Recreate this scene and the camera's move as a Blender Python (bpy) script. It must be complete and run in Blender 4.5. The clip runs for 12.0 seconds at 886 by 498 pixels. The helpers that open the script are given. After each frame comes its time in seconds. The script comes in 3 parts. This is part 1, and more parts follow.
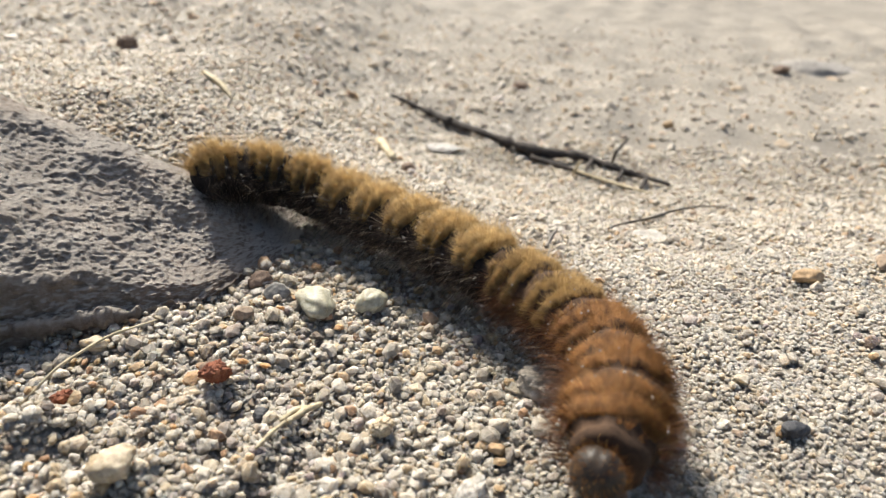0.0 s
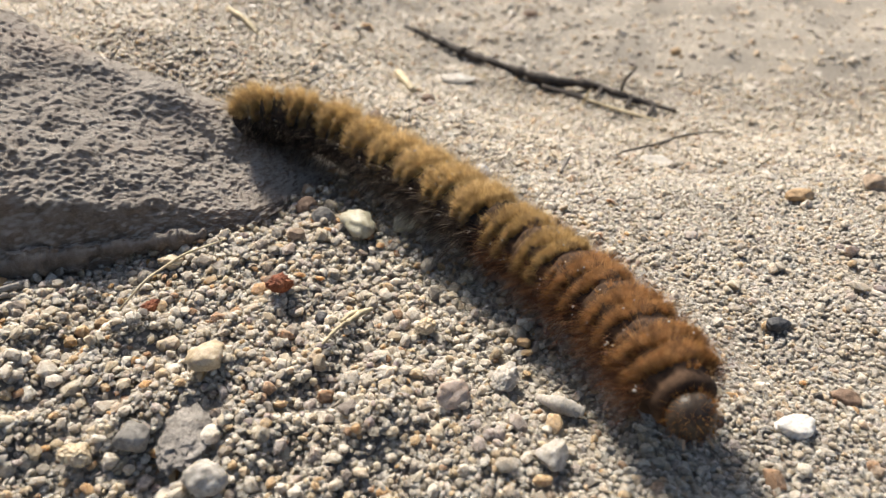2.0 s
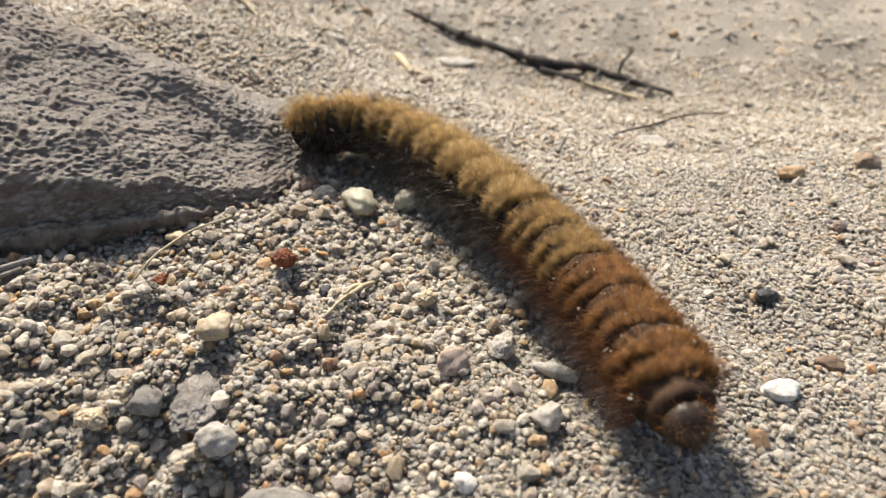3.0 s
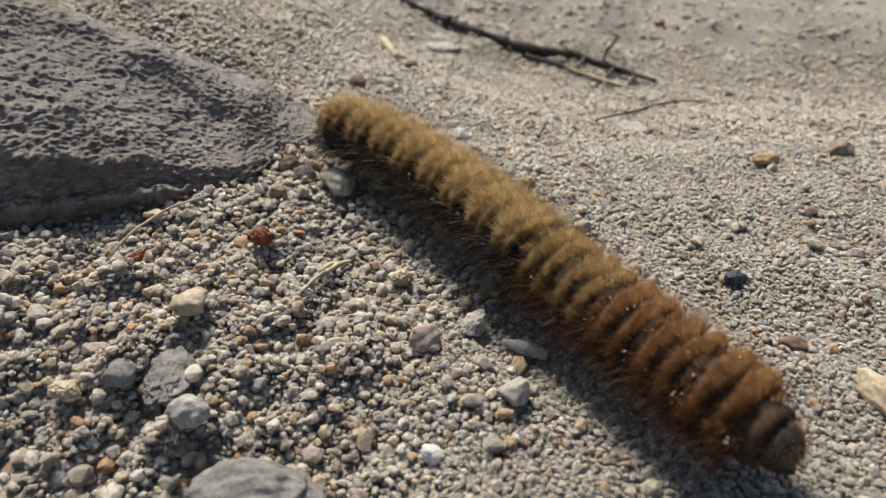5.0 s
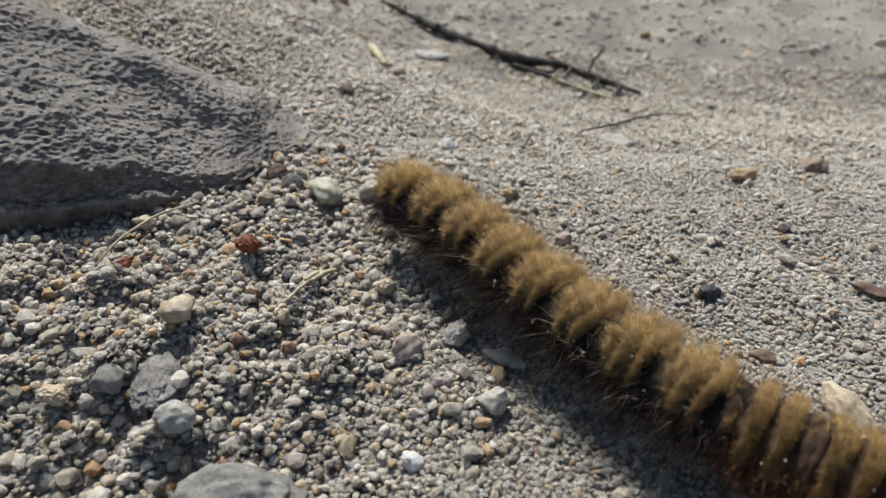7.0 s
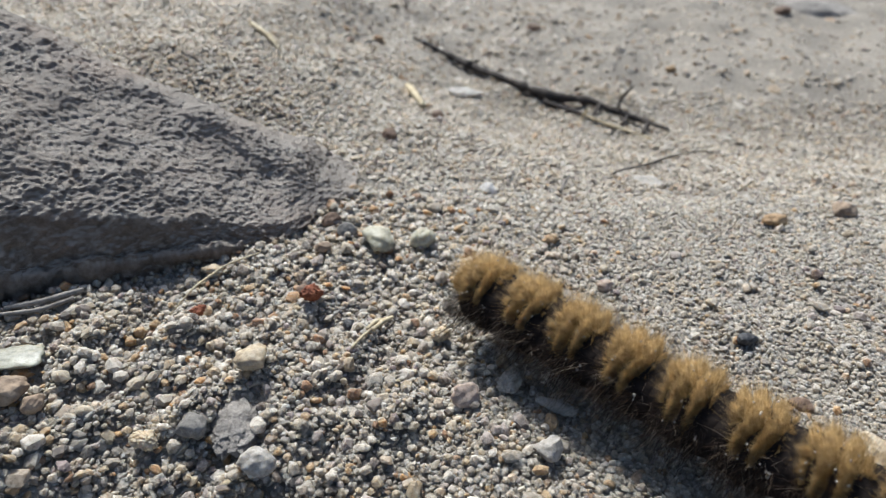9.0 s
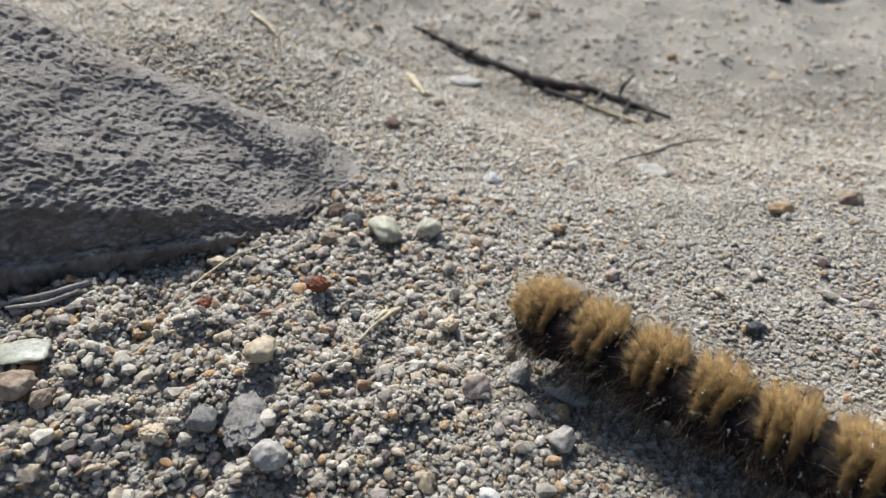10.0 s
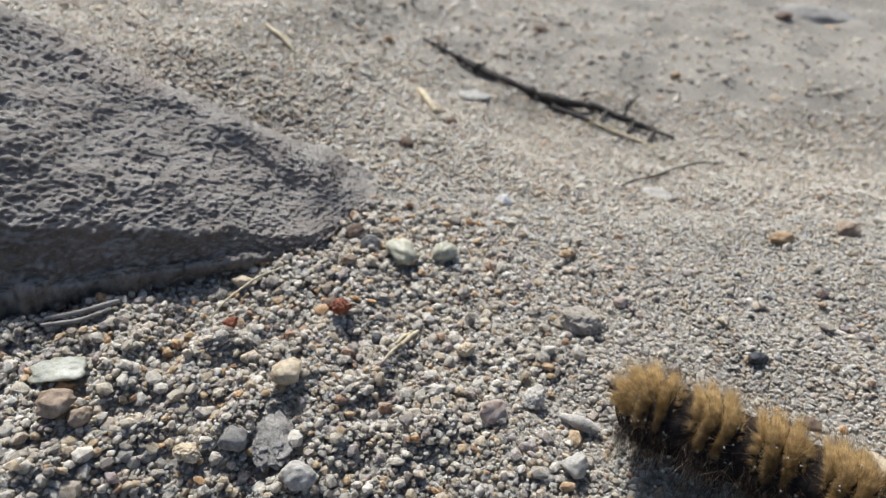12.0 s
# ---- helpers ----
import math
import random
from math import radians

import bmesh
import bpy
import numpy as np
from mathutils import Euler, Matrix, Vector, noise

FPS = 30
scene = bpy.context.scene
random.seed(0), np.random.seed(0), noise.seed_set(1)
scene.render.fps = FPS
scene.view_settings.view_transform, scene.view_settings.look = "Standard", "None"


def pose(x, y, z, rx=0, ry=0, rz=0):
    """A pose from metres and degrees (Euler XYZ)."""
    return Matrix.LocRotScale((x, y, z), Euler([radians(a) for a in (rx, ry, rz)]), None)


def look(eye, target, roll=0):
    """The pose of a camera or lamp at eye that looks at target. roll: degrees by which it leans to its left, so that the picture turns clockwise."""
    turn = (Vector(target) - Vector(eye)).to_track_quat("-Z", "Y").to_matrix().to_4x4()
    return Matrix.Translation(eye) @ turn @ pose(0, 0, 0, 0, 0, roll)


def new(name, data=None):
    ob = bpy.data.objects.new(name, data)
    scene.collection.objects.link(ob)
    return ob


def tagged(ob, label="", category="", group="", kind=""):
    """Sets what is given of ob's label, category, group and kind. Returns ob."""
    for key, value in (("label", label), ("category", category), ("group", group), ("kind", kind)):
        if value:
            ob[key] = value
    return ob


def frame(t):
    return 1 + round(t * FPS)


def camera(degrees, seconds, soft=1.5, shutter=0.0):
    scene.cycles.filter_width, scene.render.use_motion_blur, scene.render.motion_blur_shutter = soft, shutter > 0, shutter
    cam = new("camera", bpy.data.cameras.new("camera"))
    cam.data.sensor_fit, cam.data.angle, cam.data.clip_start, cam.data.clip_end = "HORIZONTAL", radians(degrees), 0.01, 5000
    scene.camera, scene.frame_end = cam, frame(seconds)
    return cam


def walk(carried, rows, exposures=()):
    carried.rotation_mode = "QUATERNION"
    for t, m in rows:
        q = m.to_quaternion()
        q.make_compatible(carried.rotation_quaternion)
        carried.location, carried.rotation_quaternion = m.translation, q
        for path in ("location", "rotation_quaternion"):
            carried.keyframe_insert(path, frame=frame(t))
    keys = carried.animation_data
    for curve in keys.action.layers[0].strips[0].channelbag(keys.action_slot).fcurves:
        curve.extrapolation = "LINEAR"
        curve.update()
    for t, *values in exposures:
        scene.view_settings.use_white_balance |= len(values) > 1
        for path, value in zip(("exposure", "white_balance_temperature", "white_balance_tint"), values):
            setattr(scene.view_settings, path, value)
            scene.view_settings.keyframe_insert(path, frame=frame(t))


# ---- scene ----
cam = camera(67.6, 12.0, soft=1.15)
METRES, EYE, TILT, LEAN, TURN = 0.05, 0.0532, -27.3, -2.27, 0.0
ROWS = [
    (0.0, 0.0, 0.0, 0.0, 0.0, 0.0, -0.0),
    (0.5, -0.0265, -0.046, -0.0014, 0.02, -1.4, 0.63),
    (1.0, -0.0809, -0.2318, -0.0149, 0.45, -4.76, 0.87),
    (1.5, -0.0752, -0.2384, -0.025, 0.4, -6.12, 0.76),
    (2.0, -0.081, -0.2439, -0.0132, 0.3, -6.04, 0.83),
    (2.5, -0.0794, -0.244, -0.0277, 0.37, -6.1, 1.06),
    (3.0, -0.0797, -0.3086, -0.0423, 0.28, -7.16, 1.03),
    (5.0, -0.0336, -0.3355, -0.0681, -0.42, -8.09, 0.35),
    (5.5, -0.0162, -0.3347, -0.0746, -0.75, -8.26, 0.03),
    (6.0, -0.0042, -0.3364, -0.08, -1.56, -8.48, -0.36),
    (6.5, -0.012, -0.3638, -0.0571, -1.62, -8.53, -0.55),
    (7.0, -0.023, -0.3807, -0.0333, -1.38, -7.98, -0.66),
    (9.0, -0.1431, -0.4944, 0.0988, -0.06, -6.81, -0.57),
    (9.5, -0.1769, -0.4985, 0.1093, 0.23, -7.18, -0.13),
    (10.0, -0.1816, -0.4806, 0.1, -0.45, -7.72, -0.28),
    (10.5, -0.2113, -0.5009, 0.1119, -0.23, -7.84, -0.11),
    (11.0, -0.25, -0.5253, 0.1441, -0.05, -8.31, -0.13),
    (11.5, -0.289, -0.5668, 0.2091, -0.67, -7.38, -1.45),
    (12.0, -0.2728, -0.5531, 0.2117, -0.93, -8.04, -1.75),
]
EXPOSURES = [(0.0, 1.16, 6250, 6), (1.0, 1.09, 6400, 8), (3.2, 0.97, 6500, 8), (4.8, 0.49, 6150, 7), (6.0, 0.49, 6050, 6), (7.0, 0.45, 5700, 4), (9.0, 0.66, 5600, 5), (12.0, 0.66, 5600, 5)]
walk(cam, [(t, pose(0, 0, EYE, TILT, LEAN, TURN) @ pose(METRES * x, METRES * y, METRES * z, 90 + pitch, roll, yaw)) for t, x, y, z, yaw, pitch, roll in ROWS], EXPOSURES)
cam.data.dof.use_dof = True
cam.data.dof.focus_distance = 0.093
cam.data.dof.aperture_fstop = 28.0

# ---- light ----
SUN_EL, SUN_AZ = 50.0, -25.0  # degrees above the ground; degrees from +y towards +x
sky_world = bpy.data.worlds.new("world")
scene.world = sky_world
sky_world.use_nodes = True
wn = sky_world.node_tree
sky = wn.nodes.new("ShaderNodeTexSky")
sky.sky_type, sky.sun_disc = "NISHITA", False
sky.dust_density, sky.ozone_density = 4.0, 0.6  # hazy
sky.sun_elevation, sky.sun_rotation = radians(SUN_EL), radians(SUN_AZ)
wn.links.new(sky.outputs[0], wn.nodes["Background"].inputs[0])
wn.nodes["Background"].inputs[1].default_value = 0.08
sun = new("sun", bpy.data.lights.new("sun", "SUN"))
sun.data.energy, sun.data.angle, sun.data.color = 4.3, radians(3.0), (1.0, 0.91, 0.79)
toward = Vector((math.sin(radians(SUN_AZ)) * math.cos(radians(SUN_EL)), math.cos(radians(SUN_AZ)) * math.cos(radians(SUN_EL)), math.sin(radians(SUN_EL))))
sun.matrix_world = look(toward, (0, 0, 0))

MM = 0.001


# ---- materials ----
def material(name, rough=0.6, spec=0.4):
    m = bpy.data.materials.new(name)
    m.use_nodes = True
    b = m.node_tree.nodes["Principled BSDF"]
    b.inputs["Roughness"].default_value = rough
    b.inputs["Specular IOR Level"].default_value = spec
    return m, m.node_tree, b


def node(tree, kind, **values):
    n = tree.nodes.new(kind)
    for key, value in values.items():
        n.inputs[key].default_value = value
    return n


def ramp(tree, source, stops, mode="LINEAR"):
    r = tree.nodes.new("ShaderNodeValToRGB")
    r.color_ramp.interpolation = mode
    while len(r.color_ramp.elements) < len(stops):
        r.color_ramp.elements.new(0.5)
    for e, (at, c) in zip(r.color_ramp.elements, stops):
        e.position, e.color = at, (*c, 1)
    tree.links.new(source, r.inputs[0])
    return r.outputs[0]


def noise_at(tree, scale, detail=4.0, roughness=0.6):
    """Noise in world metres, so that its grain has a real size."""
    geo = tree.nodes.new("ShaderNodeNewGeometry")
    n = node(tree, "ShaderNodeTexNoise", Scale=scale, Detail=detail, Roughness=roughness)
    tree.links.new(geo.outputs["Position"], n.inputs["Vector"])
    return n.outputs["Fac"]


def object_noise(tree, scale, detail=4.0, roughness=0.6):
    co = tree.nodes.new("ShaderNodeTexCoord")
    n = node(tree, "ShaderNodeTexNoise", Scale=scale, Detail=detail, Roughness=roughness)
    tree.links.new(co.outputs["Object"], n.inputs["Vector"])
    return n.outputs["Fac"]


def mixed(tree, a, b, factor, mode="MIX"):
    m = tree.nodes.new("ShaderNodeMix")
    m.data_type, m.blend_type = "RGBA", mode
    for slot, v in ((6, a), (7, b), (0, factor)):
        if isinstance(v, (int, float)):
            m.inputs[slot].default_value = v
        elif isinstance(v, tuple):
            m.inputs[slot].default_value = (*v, 1)
        else:
            tree.links.new(v, m.inputs[slot])
    return m.outputs[2]


def bumped(tree, bsdf, height, distance, strength=0.6):
    b = node(tree, "ShaderNodeBump", Strength=strength, Distance=distance)
    tree.links.new(height, b.inputs["Height"])
    tree.links.new(b.outputs[0], bsdf.inputs["Normal"])


# quartz and feldspar: mostly clear or milky, some stained, a few dark
GRAIN_STOPS = [(0.0, (0.50, 0.48, 0.44)), (0.13, (0.40, 0.385, 0.355)), (0.25, (0.57, 0.555, 0.52)), (0.37, (0.33, 0.315, 0.29)), (0.46, (0.47, 0.44, 0.37)),
               (0.54, (0.44, 0.38, 0.28)), (0.61, (0.63, 0.615, 0.58)), (0.67, (0.26, 0.24, 0.225)), (0.73, (0.37, 0.34, 0.34)), (0.79, (0.42, 0.31, 0.18)), (0.84, (0.50, 0.44, 0.37)),
               (0.89, (0.30, 0.18, 0.10)), (0.92, (0.16, 0.14, 0.135)), (0.95, (0.25, 0.21, 0.23)), (0.97, (0.46, 0.28, 0.12)), (0.99, (0.06, 0.055, 0.06))]
SAND_STOPS = [(at, tuple(0.62 * v + 0.38 * w for v, w in zip(c, (0.45, 0.425, 0.385)))) for at, c in GRAIN_STOPS]


def milky(bsdf, weight, depth, radius=(1.0, 0.86, 0.66)):
    """Light that scatters inside the stone, as in quartz and feldspar; depth in metres."""
    bsdf.inputs["Subsurface Weight"].default_value = weight
    bsdf.inputs["Subsurface Radius"].default_value = radius
    bsdf.inputs["Subsurface Scale"].default_value = depth


def lit_through(tree, bsdf, colour, amount):
    """Mixes in light that passes through, as in quartz, hair and dry plant skin."""
    tr = tree.nodes.new("ShaderNodeBsdfTranslucent")
    tree.links.new(colour, tr.inputs[0])
    mix = tree.nodes.new("ShaderNodeMixShader")
    mix.inputs[0].default_value = amount
    tree.links.new(bsdf.outputs[0], mix.inputs[1])
    tree.links.new(tr.outputs[0], mix.inputs[2])
    tree.links.new(mix.outputs[0], tree.nodes["Material Output"].inputs[0])


def make_grain(name, tone, stops, single=False):
    """Quartz and feldspar grains: one colour a grain, a dusty film, a glint on the few fresh faces."""
    m, t, b = material(name, 0.5, 0.4)
    geo = t.nodes.new("ShaderNodeNewGeometry")
    source = t.nodes.new("ShaderNodeObjectInfo").outputs["Random"] if single else geo.outputs["Random Per Island"]
    base = ramp(t, source, [(at, tuple(tone * v * w for v, w in zip(c, (1.05, 0.985, 0.91)))) for at, c in stops], "CONSTANT")
    speck = ramp(t, noise_at(t, 1500, 7, 0.8), [(0.34, (0.42, 0.39, 0.36)), (0.5, (0.9, 0.885, 0.86)), (0.64, (1.16, 1.16, 1.16))])
    col = mixed(t, base, speck, 0.9, "MULTIPLY")
    col = mixed(t, col, (0.38, 0.345, 0.29), ramp(t, noise_at(t, 60, 3), [(0.35, (0.04, 0.04, 0.04)), (0.7, (0.26, 0.26, 0.26))]))
    stain = ramp(t, noise_at(t, 310, 4, 0.6), [(0.56, (0, 0, 0)), (0.76, (0.36, 0.36, 0.36))])
    col = mixed(t, col, (0.46, 0.33, 0.17), stain)
    t.links.new(col, b.inputs["Base Color"])
    spread = t.nodes.new("ShaderNodeMath")
    spread.operation = "MULTIPLY"
    spread.inputs[1].default_value = 61.0
    t.links.new(source, spread.inputs[0])
    part_of = t.nodes.new("ShaderNodeMath")
    part_of.operation = "FRACT"
    t.links.new(spread.outputs[0], part_of.inputs[0])
    t.links.new(ramp(t, part_of.outputs[0], [(0.0, (0.08, 0.08, 0.08)), (0.12, (0.22, 0.22, 0.22)), (0.32, (0.52, 0.52, 0.52)), (1.0, (0.75, 0.75, 0.75))]), b.inputs["Roughness"])
    bumped(t, b, noise_at(t, 2600, 5, 0.75), 0.0004, 0.8)
    milky(b, 1.0, 0.0016, (1.0, 0.92, 0.8))
    return m


def make_dust():
    """The fine sand between and beyond the grains."""
    m, t, b = material("fine_sand", 0.9, 0.2)
    fine = ramp(t, noise_at(t, 1300, 6, 0.75), [(0.3, (0.15, 0.132, 0.11)), (0.5, (0.235, 0.214, 0.184)), (0.72, (0.33, 0.304, 0.266))])
    big = ramp(t, noise_at(t, 18, 4), [(0.35, (0.8, 0.78, 0.76)), (0.65, (1.04, 1.02, 1.0))])
    t.links.new(mixed(t, fine, big, 1.0, "MULTIPLY"), b.inputs["Base Color"])
    bumped(t, b, noise_at(t, 1100, 5, 0.7), 0.0008, 0.7)
    return m


def make_stone(name, dark, mid, light, scale=300, rough=0.75, bump=0.0004, spec=0.4, depth=0.0):
    m, t, b = material(name, rough, spec)
    if depth:
        milky(b, 0.85, depth)
    a = ramp(t, object_noise(t, scale, 6, 0.7), [(0.28, dark), (0.5, mid), (0.74, light)])
    c = ramp(t, object_noise(t, scale * 0.2, 3), [(0.3, (0.72, 0.72, 0.72)), (0.7, (1.12, 1.1, 1.08))])
    speck = ramp(t, noise_at(t, 1600, 6, 0.8), [(0.34, (0.5, 0.48, 0.45)), (0.5, (0.92, 0.92, 0.92)), (0.66, (1.15, 1.14, 1.12))])
    a = mixed(t, a, speck, 0.8, "MULTIPLY")
    t.links.new(mixed(t, a, c, 1.0, "MULTIPLY"), b.inputs["Base Color"])
    bumped(t, b, object_noise(t, scale * 2.2, 6, 0.7), bump, 0.8)
    return m


def make_rock():
    m, t, b = material("weathered_rock", 0.92, 0.25)
    fine = ramp(t, noise_at(t, 520, 7, 0.75), [(0.3, (0.18, 0.146, 0.118)), (0.5, (0.335, 0.284, 0.238)), (0.72, (0.50, 0.436, 0.376))])
    patch = ramp(t, noise_at(t, 42, 4), [(0.38, (0.75, 0.72, 0.7)), (0.52, (1, 0.97, 0.95)), (0.68, (1.08, 0.9, 0.8))])
    col = mixed(t, fine, patch, 1.0, "MULTIPLY")
    geo = t.nodes.new("ShaderNodeNewGeometry")
    sep = t.nodes.new("ShaderNodeSeparateXYZ")
    t.links.new(geo.outputs["Normal"], sep.inputs[0])
    # Dust pales upward faces; the darker rest paints shade on the near face.
    dusty = ramp(t, sep.outputs[2], [(0.4, (0, 0, 0)), (0.88, (0.85, 0.85, 0.85))])
    col = mixed(t, col, (0.60, 0.545, 0.485), mixed(t, dusty, ramp(t, noise_at(t, 160, 5, 0.7), [(0.3, (0.4, 0.4, 0.4)), (0.65, (1, 1, 1))]), 1.0, "MULTIPLY"))
    t.links.new(col, b.inputs["Base Color"])
    bumped(t, b, noise_at(t, 1700, 7, 0.85), 0.0014, 1.0)
    return m


def make_hair(name, stops, through_light=0.45):
    """Fine bristle: part of the light that meets it goes on through."""
    m, t, b = material(name, 0.45, 0.35)
    geo = t.nodes.new("ShaderNodeNewGeometry")
    col = ramp(t, geo.outputs["Random Per Island"], stops)
    clump = ramp(t, object_noise(t, 900, 3, 0.6), [(0.36, (0.6, 0.56, 0.52)), (0.6, (1.15, 1.13, 1.1))])
    col = mixed(t, col, clump, 1.0, "MULTIPLY")
    t.links.new(col, b.inputs["Base Color"])
    lit_through(t, b, col, through_light)
    return m


LOOSE, GRAVEL, SAND = make_grain("loose_grain", 0.74, GRAIN_STOPS, True), make_grain("quartz_gravel", 0.76, GRAIN_STOPS), make_grain("quartz_sand", 0.71, SAND_STOPS)
DUST, ROCK = make_dust(), make_rock()
HAIR_GOLD = make_hair("golden_hair", [(0.0, (0.17, 0.102, 0.034)), (0.5, (0.50, 0.35, 0.148)), (1.0, (0.86, 0.70, 0.40))], 0.68)
HAIR_AMBER = make_hair("amber_hair", [(0.0, (0.15, 0.084, 0.026)), (0.5, (0.43, 0.29, 0.105)), (1.0, (0.74, 0.56, 0.28))], 0.64)
HAIR_RUST = make_hair("rust_hair", [(0.0, (0.09, 0.037, 0.012)), (0.5, (0.33, 0.15, 0.042)), (1.0, (0.60, 0.36, 0.13))], 0.6)
HAIR_DARK = make_hair("dark_hair", [(0.0, (0.014, 0.009, 0.007)), (0.6, (0.026, 0.016, 0.012)), (0.88, (0.12, 0.075, 0.048)), (1.0, (0.7, 0.6, 0.48))], 0.4)
HAIR_RUST_DARK = make_hair("dark_rust_hair", [(0.0, (0.02, 0.009, 0.005)), (0.55, (0.08, 0.028, 0.01)), (0.88, (0.26, 0.095, 0.028)), (1.0, (0.5, 0.33, 0.18))], 0.3)
SKIN = make_stone("velvet_skin", (0.008, 0.007, 0.007), (0.016, 0.013, 0.012), (0.04, 0.03, 0.024), 500, 0.95, 0.0001, 0.1)
SKIN_BROWN = make_stone("brown_folded_skin", (0.018, 0.010, 0.006), (0.05, 0.028, 0.016), (0.10, 0.06, 0.035), 500, 0.85, 0.0002, 0.2)
HEAD = make_stone("head_capsule", (0.018, 0.013, 0.009), (0.042, 0.030, 0.021), (0.08, 0.058, 0.041), 700, 0.42, 0.00006, 0.25)
FLAKE = make_stone("translucent_flake", (0.31, 0.295, 0.22), (0.40, 0.38, 0.295), (0.48, 0.46, 0.375), 200, 0.5, 0.0002, 0.3, depth=0.0015)
SHELL = make_stone("shell_flake", (0.24, 0.235, 0.185), (0.33, 0.325, 0.265), (0.42, 0.41, 0.35), 200, 0.45, 0.0002, 0.35, depth=0.001)
CREAM = make_stone("cream_feldspar", (0.317, 0.246, 0.158), (0.458, 0.378, 0.264), (0.581, 0.51, 0.387), 280, 0.5, depth=0.001)
TAN = make_stone("tan_stone", (0.20, 0.14, 0.09), (0.31, 0.23, 0.16), (0.42, 0.34, 0.255), 300)
ORANGE = make_stone("orange_stone", (0.26, 0.165, 0.085), (0.37, 0.25, 0.135), (0.47, 0.35, 0.21), 300)
RED = make_stone("red_brown_crumb", (0.10, 0.03, 0.015), (0.26, 0.08, 0.035), (0.40, 0.17, 0.08), 500)
BROWN = make_stone("brown_stone", (0.08, 0.05, 0.035), (0.17, 0.11, 0.075), (0.28, 0.20, 0.14), 400)
BLACK = make_stone("dark_mineral", (0.018, 0.018, 0.02), (0.04, 0.04, 0.045), (0.09, 0.09, 0.095), 400, 0.5)
GREY = make_stone("grey_stone", (0.119, 0.111, 0.102), (0.212, 0.2, 0.183), (0.34, 0.323, 0.297), 380, 0.85)
CLAY = make_stone("dry_clay", (0.27, 0.235, 0.195), (0.38, 0.335, 0.28), (0.48, 0.43, 0.365), 400, 0.95, 0.0006, 0.2)
CLOD = make_stone("rough_grey_clod", (0.17, 0.155, 0.14), (0.29, 0.27, 0.25), (0.40, 0.375, 0.345), 600, 0.95, 0.0009, 0.2)
PALE = make_stone("pale_grey_stone", (0.256, 0.24, 0.216), (0.376, 0.352, 0.32), (0.496, 0.472, 0.432), 320, 0.7, depth=0.0008)
PINK = make_stone("pinkish_stone", (0.281, 0.212, 0.178), (0.391, 0.315, 0.264), (0.493, 0.425, 0.374), 320, 0.7, depth=0.0008)
WHITE = make_stone("white_stone", (0.51, 0.493, 0.459), (0.62, 0.603, 0.578), (0.705, 0.697, 0.68), 300, 0.5, depth=0.0008)
STRAW = make_stone("dry_straw", (0.34, 0.27, 0.16), (0.50, 0.42, 0.27), (0.62, 0.55, 0.40), 350, 0.7)
WOOD = make_stone("grey_weathered_wood", (0.12, 0.105, 0.09), (0.24, 0.215, 0.19), (0.38, 0.35, 0.31), 300, 0.8)
BARK = make_stone("dark_bark", (0.018, 0.014, 0.012), (0.045, 0.036, 0.03), (0.11, 0.09, 0.075), 260, 0.85)


# ---- building ----
def part(name, bm, mat, parent=None, label=""):
    me = bpy.data.meshes.new(name)
    bm.to_mesh(me)
    bm.free()
    return linked(name, me, mat, parent, label)


def linked(name, me, mat, parent=None, label=""):
    if mat and not me.materials:
        me.materials.append(mat)
    ob = new(name, me)
    if parent:
        ob.parent = parent
    if label:
        ob["label"] = label
    return ob


def mesh_of(name, verts, faces, smooth=True):
    """A mesh from arrays; all faces have the same number of corners."""
    me = bpy.data.meshes.new(name)
    k = faces.shape[1]
    me.vertices.add(len(verts))
    me.vertices.foreach_set("co", np.ascontiguousarray(verts, dtype=np.float32).ravel())
    me.loops.add(faces.size)
    me.loops.foreach_set("vertex_index", np.ascontiguousarray(faces, dtype=np.int32).ravel())
    me.polygons.add(len(faces))
    me.polygons.foreach_set("loop_start", np.arange(0, faces.size, k, dtype=np.int32))
    me.polygons.foreach_set("loop_total", np.full(len(faces), k, dtype=np.int32))
    me.polygons.foreach_set("use_smooth", np.full(len(faces), smooth, dtype=bool))
    me.update(calc_edges=True)
    return me


def ease(a, b, x):
    k = np.clip((x - a) / (b - a), 0, 1)
    return k * k * (3 - 2 * k)


def waves(x, y, scale, seed, n=9):
    """Smooth random relief of about unit height: a sum of sine waves whose lengths lie round scale."""
    r = np.random.RandomState(seed)
    out = np.zeros_like(x, dtype=float)
    for _ in range(n):
        a, w, p = r.uniform(0, 2 * math.pi), r.uniform(0.6, 1.8) * 2 * math.pi / scale, r.uniform(0, 2 * math.pi)
        out = out + np.sin(w * (x * math.cos(a) + y * math.sin(a)) + p)
    return out / math.sqrt(n)


